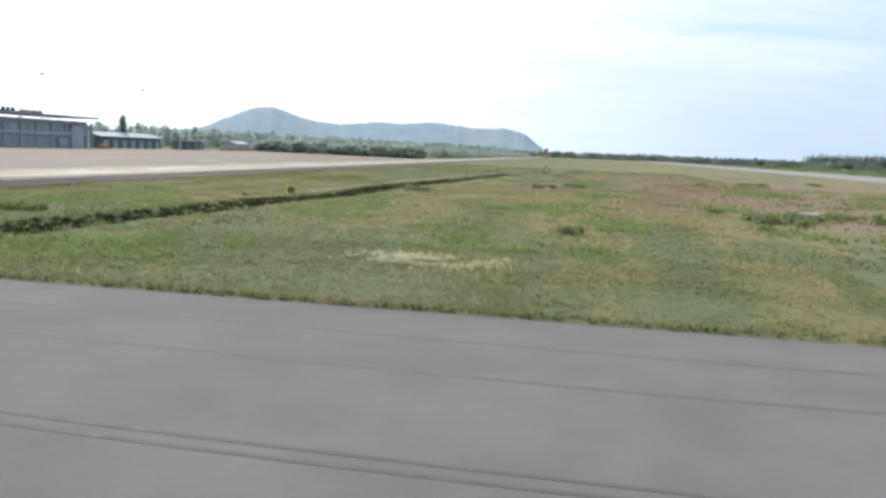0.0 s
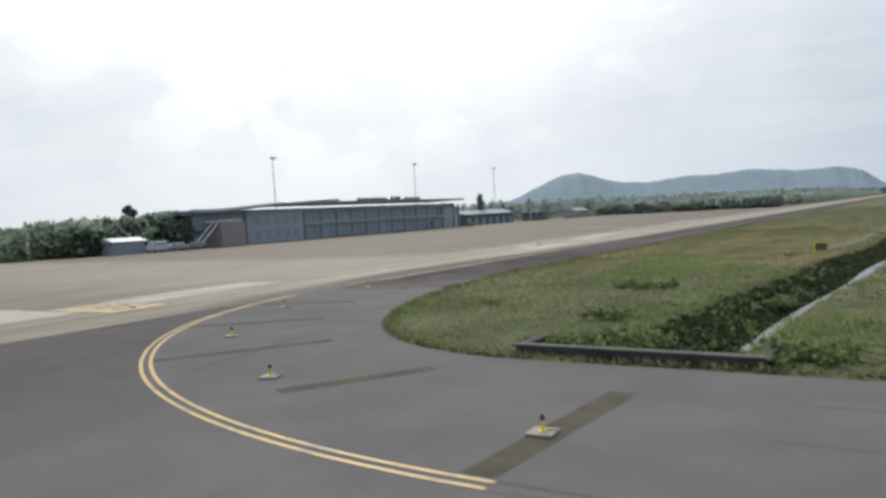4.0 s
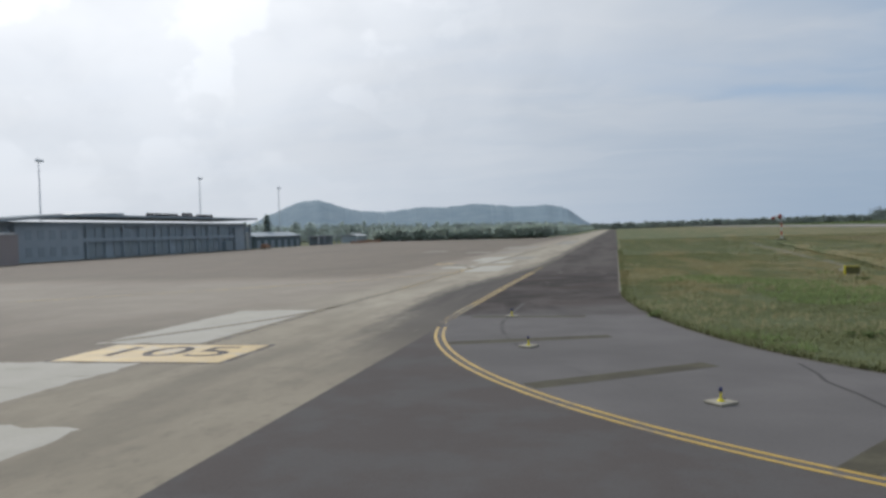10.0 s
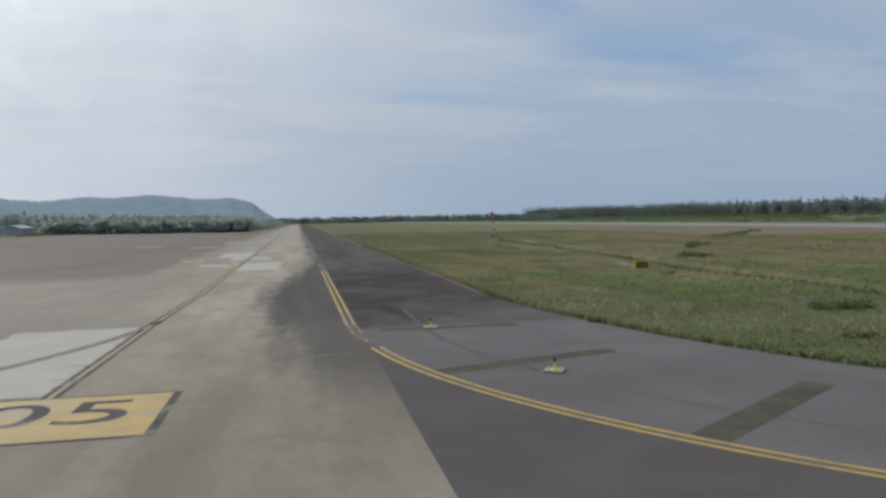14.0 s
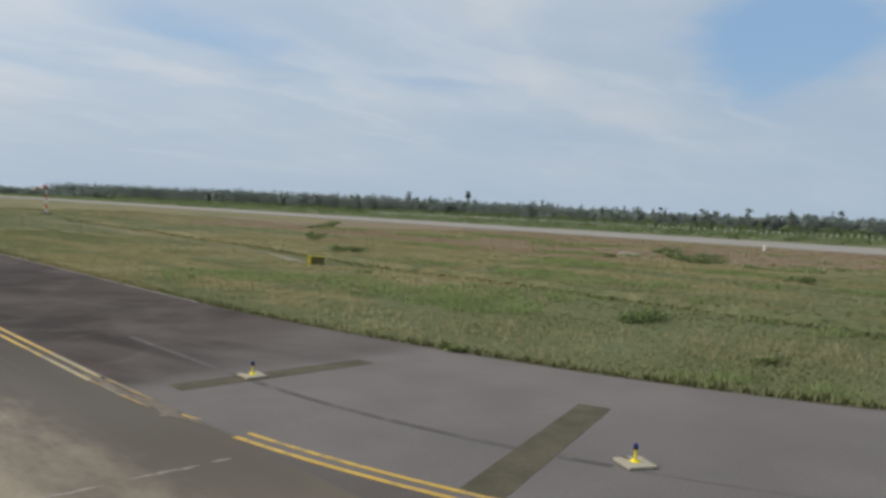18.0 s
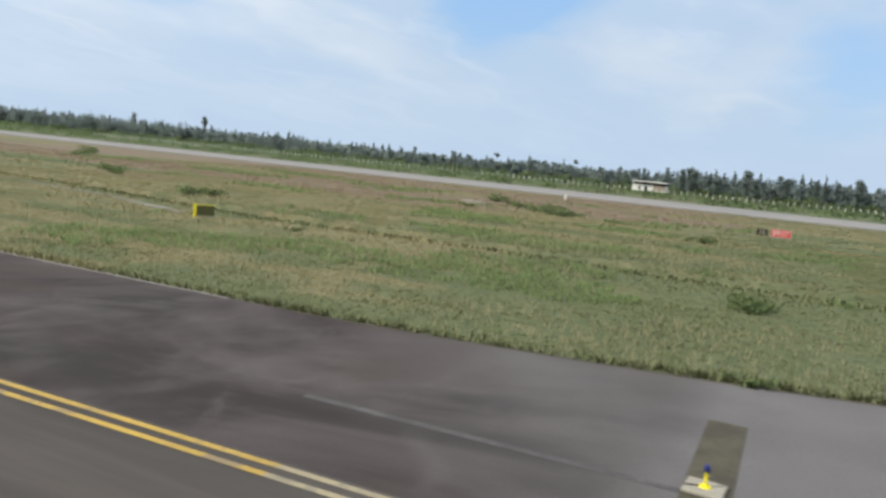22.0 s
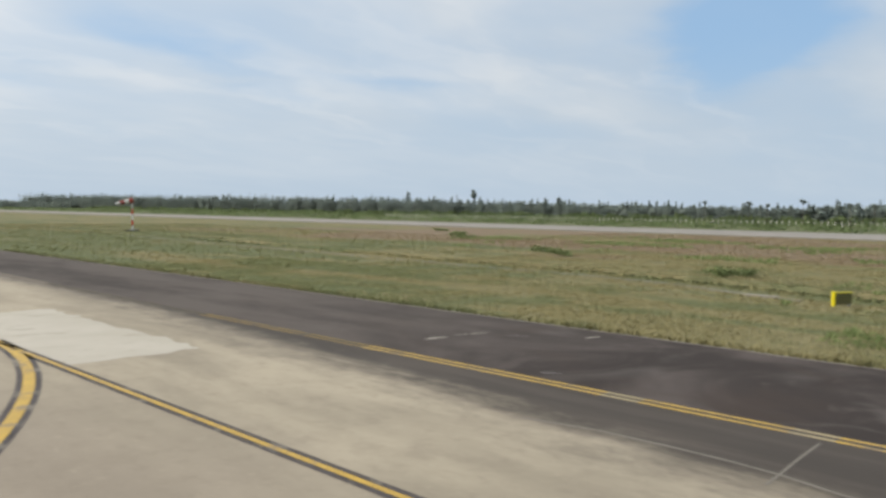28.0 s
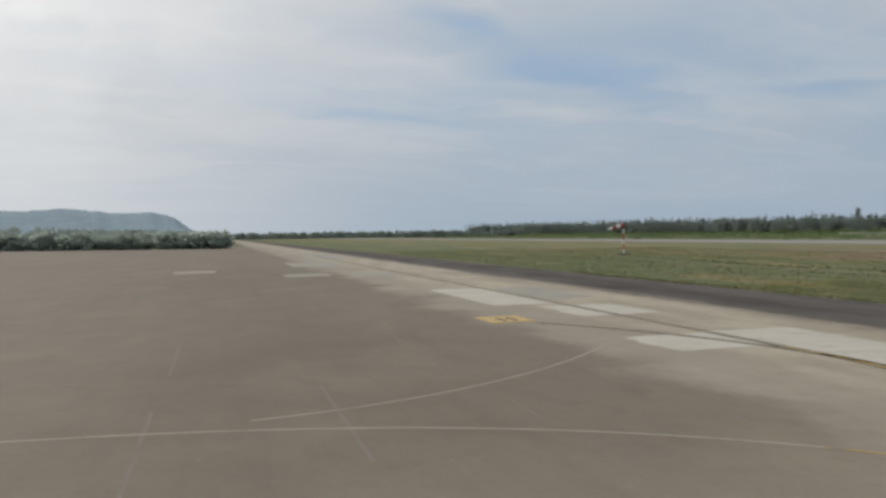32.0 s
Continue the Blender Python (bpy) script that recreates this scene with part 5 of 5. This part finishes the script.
for y0, y1, z0, z1 in ((-1.15, 0.55, 0.755, 0.78), (-1.15, 0.55, 0.12, 0.145), (-1.15, -1.125, 0.145, 0.755), (0.525, 0.55, 0.145, 0.755)):
    part("rim", box(bmesh.new(), -0.112, -0.102, y0, y1, z0, z1), WHITE_PAINT, rs)
for y0, w in ((1.08, 0.05), (1.22, 0.03), (1.40, 0.05)):
    part("mark", box(bmesh.new(), -0.125, -0.1, y0 - w, y0 + w, 0.28, 0.56), PALE_YELLOW, rs)
for y in (-0.9, 0.3, 0.95, 1.55):
    part("leg", rod(bmesh.new(), (0, y, -0.2), (0, y, 0.14), 0.04, 0.04, 8), GREY_METAL, rs)
c = bpy.data.curves.new("sign_text", "FONT")
c.body, c.size, c.align_x, c.align_y, c.extrude = "09-27", 0.58, "CENTER", "CENTER", 0.004
c.materials.append(WHITE_PAINT)
t = new("sign_text", c)
t.parent = rs
t.matrix_basis = pose(-0.112, -0.3, 0.45, 90, 0, -90)

# runway edge light post
rm = thing("runway_marker", 68.5, 69.7, -0.03, "short white marker post by the runway edge", "marker post")
part("post", rod(bmesh.new(), (0, 0, 0), (0, 0, 0.75), 0.20, 0.18, 10), WHITE_PAINT, rm)
part("cap", rod(bmesh.new(), (0, 0, 0.75), (0, 0, 0.85), 0.18, 0.08, 10), SIGN_YELLOW, rm)
part("foot", box(bmesh.new(), -0.3, 0.3, -0.3, 0.3, -0.1, 0.05), DARK_METAL, rm)

# windsock
ws = thing("windsock", 4.4, 177.6, -0.05, "red and white banded windsock on a striped pole", "windsock")
for i in range(5):
    part("pole_band", rod(bmesh.new(), (0, 0, 0.9 * i), (0, 0, 0.9 * i + 0.9), 0.13, 0.12, 10), WHITE_PAINT if i % 2 == 0 else RED_PAINT, ws)
part("mast_top", rod(bmesh.new(), (0, 0, 4.5), (0, 0, 5.2), 0.07, 0.05, 8), RED_PAINT, ws)
for i in range(4):
    a, b = Vector((0.1, 0.0, 5.0)) + Vector((-0.62, 0.2, -0.16)) * i, Vector((0.1, 0.0, 5.0)) + Vector((-0.62, 0.2, -0.16)) * (i + 1)
    part("sock_band", rod(bmesh.new(), a, b, 0.46 - 0.06 * i, 0.40 - 0.06 * i, 12), SOCK_RED if i % 2 == 0 else WHITE_PAINT, ws)
part("foot", box(bmesh.new(), -0.8, 0.8, -0.8, 0.8, -0.2, 0.2), DARK_METAL, ws)

# culvert headwall where the drain meets the taxiway
cw = thing("culvert_headwall", -12.15, 23.75, 0, "low dark mossy concrete culvert wall beside the taxiway", "culvert wall", "", -2.0)
SPAN = 3.3
part("wall", box(bmesh.new(), -SPAN, SPAN, -0.14, 0.14, -1.1, 0.24, 0.02), MOSSY, cw)
part("coping", box(bmesh.new(), -SPAN - 0.1, SPAN + 0.1, -0.17, 0.17, 0.24, 0.30, 0.015), plain("stained_coping", (0.13, 0.125, 0.11), (0.09, 0.087, 0.078), 0.9, 2.0), cw, "slightly paler coping")
part("wing", box(bmesh.new(), -SPAN, -SPAN + 0.25, 0.14, 1.6, -1.0, 0.3, 0.02), MOSSY, cw)
part("wing", box(bmesh.new(), SPAN - 0.25, SPAN, 0.14, 1.6, -1.0, 0.3, 0.02), MOSSY, cw)
tagged(ribbon("drain_water", [(drain_side(y) - 0.75, y) for y in range(29, 160)], 1.0, -0.66, WATER), "still water in the drain, reflecting the sky", "water", "", "structure")
WORN_PATH = plain("trodden_soil", (0.235, 0.222, 0.165), (0.19, 0.18, 0.132), 0.95, 1.0)
line = [(-12.5, 69.6), (-11.9, 72.5), (-11.0, 76.0), (-10.1, 91.4), (-8.5, 113.6), (-6.6, 137.0), (-4.85, 160.9)]
trail = [(ax + (bx - ax) * k / 10, ay + (by - ay) * k / 10) for (ax, ay), (bx, by) in zip(line, line[1:]) for k in range(10)]
vs = [(x + s2 * (0.3 + 0.08 * math.sin(y * 1.3)), y, ground_z(x, y) + 0.035) for x, y in trail for s2 in (-1, 1)]
tagged(sheet("worn_path", vs, [(2 * k, 2 * k + 1, 2 * k + 3, 2 * k + 2) for k in range(len(trail) - 1)], WORN_PATH), "narrow pale worn path through the grass", "path", "", "structure")

# ---- grass tufts ----


def upward(vs, fs, lean=2.2):
    """Soft shading for a sward: each blade's upper side, turned part of the way to the sky."""
    p = np.asarray(vs, float).reshape(-1, 3, 3)
    n = np.cross(p[:, 1] - p[:, 0], p[:, 2] - p[:, 0])
    n /= np.linalg.norm(n, axis=1)[:, None]
    under = n[:, 2] < 0
    n[under] *= -1
    faces = [(b, a, c) if u else (a, b, c) for (a, b, c), u in zip(fs, under)]
    n[:, 2] += lean
    n /= np.linalg.norm(n, axis=1)[:, None]
    return faces, np.repeat(n, 3, 0).tolist()


def tufts(name, region, count, h0, h1, seed, label, wide=0.04, material=None, clump=None, slope=1.5):
    """Blades in small fans, kept off the pavement; clump keeps them to patches."""
    r = np.random.default_rng(seed)
    x0, x1, y0, y1 = region
    px, py = x0 + (x1 - x0) * r.random(count), y0 + (y1 - y0) * r.random(count)
    vs, fs = [], []
    for i in range(count):
        x, y = px[i], py[i]
        if on_pavement(x - 0.05, y - 0.05):
            continue
        if clump is not None and noise.noise((x * 0.13, y * 0.09, seed)) + 0.35 * noise.noise((x * 0.6, y * 0.6, seed)) < clump:
            continue
        z = ground_z(x, y) - 0.03
        lush = 0.5 + 0.5 * noise.noise((x * 0.25, y * 0.25, 9.0))
        h = (h0 + (h1 - h0) * r.random()) * (0.5 + lush)
        for k in range(4):
            a = r.random() * 6.283
            dx, dy = math.cos(a), math.sin(a)
            lean = h * (0.3 + slope * r.random())
            ox, oy = 0.16 * (r.random() - 0.5), 0.16 * (r.random() - 0.5)
            b = len(vs)
            vs += [(x + ox - dy * wide, y + oy + dx * wide, z), (x + ox + dy * wide, y + oy - dx * wide, z), (x + ox + dx * lean, y + oy + dy * lean, z + h)]
            fs.append((b, b + 1, b + 2))
    fs, ns = upward(vs, fs)
    return tagged(sheet(name, vs, fs, material or BLADES, normals=ns), label, "grass", "", "stuff")


tufts("verge_grass", (-30, 22, 23.4, 36), 52000, 0.04, 0.10, 11, "short green grass along the taxiway edge", 0.03)
tufts("verge_grass", (-29.6, -16, 36, 110), 56000, 0.04, 0.10, 12, "short green grass along the taxiway edge", 0.03)
tufts("field_grass", (-16, 24, 36, 100), 50000, 0.05, 0.12, 13, "rough tussocky airfield grass", 0.045)
tufts("field_grass", (24, 82, 24, 130), 24000, 0.06, 0.14, 14, "dry reddish airfield grass", 0.08)
tufts("field_grass", (-29, 40, 100, 230), 26000, 0.06, 0.14, 15, "rough tussocky airfield grass", 0.09)
tufts("dry_grass", (-29, 10, 24, 90), 20000, 0.14, 0.30, 16, "patches of taller straw-coloured dry grass", 0.02, DRY_BLADES, 0.2, 0.5)
tufts("dry_grass", (2, 13, 30.3, 33.6), 1500, 0.08, 0.20, 17, "pale dry grass clump in the green verge", 0.03, DRY_BLADES, 0.0)
tufts("green_weeds", (-28, 16, 26, 70), 26000, 0.12, 0.30, 18, "patches of leafy bright green weeds", 0.05, WEEDS, 0.22, 0.9)
tufts("green_weeds", (12, 60, 40, 130), 16000, 0.15, 0.35, 19, "patches of leafy bright green weeds", 0.09, WEEDS, 0.30, 0.9)

def straw_litter(seed, count):
    """Cut pale stalks lying and standing about in a loose patch."""
    r = np.random.default_rng(seed)
    vs, fs = [], []
    for _ in range(count):
        x, y = 6.9 + r.normal(0, 1.5), 30.9 + r.normal(0, 0.85)
        if noise.noise((x * 0.8, y * 0.8, 2.0)) < -0.12:
            continue
        a, n, rise = 6.283 * r.random(), 0.1 + 0.22 * r.random(), 0.16 * r.random()
        c, s2, z, b = math.cos(a), math.sin(a), ground_z(x, y) + 0.10, len(vs)
        vs += [(x - s2 * 0.02, y + c * 0.02, z), (x + s2 * 0.02, y - c * 0.02, z), (x + c * n, y + s2 * n, z + rise)]
        fs.append((b, b + 1, b + 2))
    fs, ns = upward(vs, fs)
    tagged(sheet("straw_litter", vs, fs, STRAW, normals=ns), "pale straw litter scattered on the green verge", "straw", "", "stuff")


straw_litter(71, 1300)


def rim_tufts(seed):
    r = np.random.default_rng(seed)
    line = [(30 - 0.5 * i, EDGE_Y) for i in range(90)] + FILLET + [(EDGE_X, 50 + 0.5 * i) for i in range(160)]
    vs, fs = [], []
    for (ax, ay), (bx, by) in zip(line, line[1:]):
        n = int(34 * math.hypot(bx - ax, by - ay))
        dx, dy = (by - ay), -(bx - ax)
        d = math.hypot(dx, dy) or 1.0
        for _ in range(n):
            t, off = r.random(), abs(r.normal(0, 0.28)) - 0.03
            x, y = ax + t * (bx - ax) + dx / d * off, ay + t * (by - ay) + dy / d * off
            wave = 0.5 + 0.5 * noise.noise((x * 0.6, y * 0.6, 3.0))
            h = (0.07 + 0.15 * r.random()) * (0.5 + wave)
            for k in range(3):
                a = r.random() * 6.283
                b = len(vs)
                c, s = math.cos(a), math.sin(a)
                vs += [(x - s * 0.035, y + c * 0.035, -0.02), (x + s * 0.035, y - c * 0.035, -0.02), (x + c * h * 0.5, y + s * h * 0.5, h)]
                fs.append((b, b + 1, b + 2))
    fs, ns = upward(vs, fs)
    return tagged(sheet("edge_grass", vs, fs, BLADES, normals=ns), "taller green grass fringing the taxiway edge", "grass", "", "stuff")


rim_tufts(44)
r = np.random.default_rng(21)
cen = []
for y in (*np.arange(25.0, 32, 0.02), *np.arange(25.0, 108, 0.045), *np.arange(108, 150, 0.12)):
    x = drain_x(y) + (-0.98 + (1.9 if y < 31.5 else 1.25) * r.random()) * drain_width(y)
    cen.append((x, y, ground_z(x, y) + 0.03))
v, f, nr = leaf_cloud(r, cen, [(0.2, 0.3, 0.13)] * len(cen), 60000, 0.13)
tagged(sheet("bank_weeds", v, f, LEAF_SHADE, normals=nr.tolist()), "dark green weeds hanging over the drain bank, darkened further for its shade", "weeds", "", "stuff")

# taller grass standing along the rim of the drain
vs, fs = [], []
for y in np.arange(27.0, 112.0, 0.03):
    x = drain_x(y) - drain_width(y) * (1.02 + 0.35 * r.random())
    z, h, a = ground_z(x, y) - 0.03, 0.12 + 0.18 * r.random(), 6.283 * r.random()
    c, s2, b = math.cos(a), math.sin(a), len(vs)
    vs += [(x - s2 * 0.06, y + c * 0.06, z), (x + s2 * 0.06, y - c * 0.06, z), (x + c * h * 0.4, y + s2 * h * 0.4, z + h)]
    fs.append((b, b + 1, b + 2))
fs, ns = upward(vs, fs)
tagged(sheet("rim_grass", vs, fs, BLADES, normals=ns), "taller grass along the rim of the drain", "grass", "", "stuff")

# ---- shrubs and single trees ----


def shrub(seed, w, h, material, leaves=240, size=0.16):
    r = np.random.default_rng(seed)
    k = 7
    cen = np.stack([r.normal(0, w * 0.28, k), r.normal(0, w * 0.28, k), h * (0.25 + 0.45 * r.random(k))], 1)
    rad = np.stack([np.full(k, w * 0.3), np.full(k, w * 0.3), np.full(k, h * 0.36)], 1)
    e = thing("shrub", 0, 0, 0, "dark green weedy shrub in the airfield grass", "shrub", "shrubs in the grass")
    v, f, nr = leaf_cloud(r, cen, rad, leaves, size)
    sheet("foliage", v, f, material, e, normals=nr.tolist())
    bm = bmesh.new()
    for i in range(4):
        rod(bm, (0, 0, -0.05), tuple(cen[i]), 0.02, 0.008, 5)
    part("stems", bm, BARK, e)
    return e


kinds = [shrub(31, 1.1, 0.42, WEEDS, 300, 0.11), shrub(32, 1.4, 0.6, LEAF_GREEN, 380, 0.12), shrub(33, 2.4, 0.7, LEAF_GREEN, 520, 0.14), shrub(34, 0.7, 0.26, WEEDS, 160, 0.09)]
r = np.random.default_rng(8)
bank = [(-14.9, 25.2, 0), (-13.9, 25.4, 1), (-12.9, 25.2, 2), (-15.6, 25.0, 3), (-8.6, 24.6, 1), (-7.9, 24.9, 1), (-11.0, 25.3, 2), (-15.2, 30.5, 1), (11.7, 44.6, 1), (-18.1, 40.4, 0), (-17.2, 40.3, 0), (-16.1, 40.5, 0), (-11.2, 37.9, 1), (-21.8, 33.8, 3), (-28.1, 39.9, 3)]
field = [(11.5, 101.6, 2), (44.5, 71.8, 2), (34.5, 66.6, 1), (-2.6, 76.2, 1), (-3.6, 77.2, 2), (7.0, 96.0, 1), (9.1, 98.3, 1), (30.7, 129.0, 2), (38.9, 137.6, 2), (42, 139.6, 2), (55.3, 156, 2), (31.0, 64.6, 2), (27.6, 61.4, 2), (24.2, 58.8, 2), (33.5, 61.5, 2), (23.4, 53.0, 0), (-13.9, 61.0, 3), (22.5, 67.0, 0), (37.5, 69.3, 1), (37.9, 69.6, 1), (25.9, 57.8, 2)]
places = bank + field
for i, (x, y, k) in enumerate(places):
    if i < 4:
        kinds[i].matrix_world = pose(x, y, ground_z(x, y) - 0.04)
    else:
        c2 = copy_thing(kinds[k], pose(x, y, ground_z(x, y) - 0.04, 0, 0, 360 * r.random()))


def tree(x, y, z, h, w, seed, slim, material, label):
    rr = np.random.default_rng(seed)
    e = thing("tree", x, y, z, label, "tree", "single trees")
    bm = bmesh.new()
    lean = rr.normal(0, 0.02 * h, 2)
    rod(bm, (0, 0, -0.3), (lean[0] * 0.5, lean[1] * 0.5, h * 0.5), 0.035 * h * 0.6, 0.02 * h * 0.6, 9)
    rod(bm, (lean[0] * 0.5, lean[1] * 0.5, h * 0.5), (lean[0], lean[1], h * 0.95), 0.02 * h * 0.6, 0.02, 8)
    cen, rad = [], []
    for i in range(12):
        t = 0.3 + 0.65 * i / 11
        a = i * 2.4 + rr.random()
        reach = w * (0.45 if not slim else 0.4 * (1.15 - t)) * (0.6 + 0.6 * rr.random())
        p = (lean[0] * t + reach * math.cos(a), lean[1] * t + reach * math.sin(a), h * t + 0.2)
        rod(bm, (lean[0] * t, lean[1] * t, h * (t - 0.08)), p, 0.05, 0.015, 5)
        cen.append(p)
        rad.append((w * 0.34, w * 0.34, h * 0.11))
    part("trunk", bm, BARK, e)
    v, f, nr = leaf_cloud(rr, cen, rad, 2600, 0.42)
    sheet("crown", v, f, material, e, normals=nr.tolist())
    return e


def lollipop(x, y, z, h, seed):
    rr = np.random.default_rng(seed)
    e = thing("tree", x, y, z, "thin bare-stemmed tree with a small round head", "tree", "single trees")
    part("trunk", rod(bmesh.new(), (0, 0, -0.3), (0.1, 0.1, h * 0.93), 0.13, 0.07, 7), BARK, e)
    cen = [(0.1 + rr.normal(0, 0.45), rr.normal(0, 0.45), h * (0.86 + 0.1 * rr.random())) for _ in range(5)]
    v, f, nr = leaf_cloud(rr, cen, [(0.6, 0.6, 0.45)] * 5, 420, 0.36)
    sheet("crown", v, f, WOOD_HAZED, e, normals=nr.tolist())
    return e


def tufted_tree(x, y, z, h, seed):
    """A bare slender trunk with a dense round head that stands above the wood."""
    rr = np.random.default_rng(seed)
    e = thing("tree", x, y, z, "tall tree with a bare trunk and dense rounded head", "tree", "single trees")
    bm = bmesh.new()
    rod(bm, (0, 0, -0.3), (0.2, 0.1, h * 0.9), 0.3, 0.12, 9)
    cen = [(0.2 + rr.normal(0, 1.0), rr.normal(0, 1.0), h * (0.66 + 0.28 * rr.random())) for _ in range(9)]
    for c in cen:
        rod(bm, (0.15, 0.1, h * 0.66), c, 0.08, 0.03, 5)
    part("trunk", bm, BARK, e)
    v, f, nr = leaf_cloud(rr, cen + [(0.2, 0.1, h * 0.55), (0.1, 0.0, h * 0.42)], [(1.55, 1.55, 1.35)] * 9 + [(0.9, 0.9, 1.3)] * 2, 5200, 0.5)
    sheet("crown", v, f, WOOD_HAZED, e, normals=nr.tolist())
    return e


tree(-150, 252.5, LIFT - 0.1, 11.0, 3.0, 61, True, BELT_HAZED, "dark pointed tree behind the sheds")
tufted_tree(-262, 180, -0.1, 16.0, 62)
big = tufted_tree(419, 455, -0.1, 21.5, 1)
tree(452, 565, -0.1, 20.5, 5.5, 2, True, WOOD_HAZED, "slim pointed casuarina above the wood")
for i in range(18):
    y = -60 + 8.2 * i + 3 * math.sin(i * 2.1)
    tree(272 + 7 * math.sin(i * 1.3), y, -0.1, 9.8 + 1.8 * math.sin(i * 3.7), 4.2 + math.sin(i), 20 + i, i % 4 != 0, WOOD_HAZED, "grey-green casuarina tree behind the fence")
for i, y in enumerate((101, 110, 119, 129, 139, 154, 168, 178, 195)):
    lollipop(268 + 5 * math.sin(i * 2.0), y, -0.1, 9.4 + 1.0 * math.sin(i * 4.0), 80 + i)
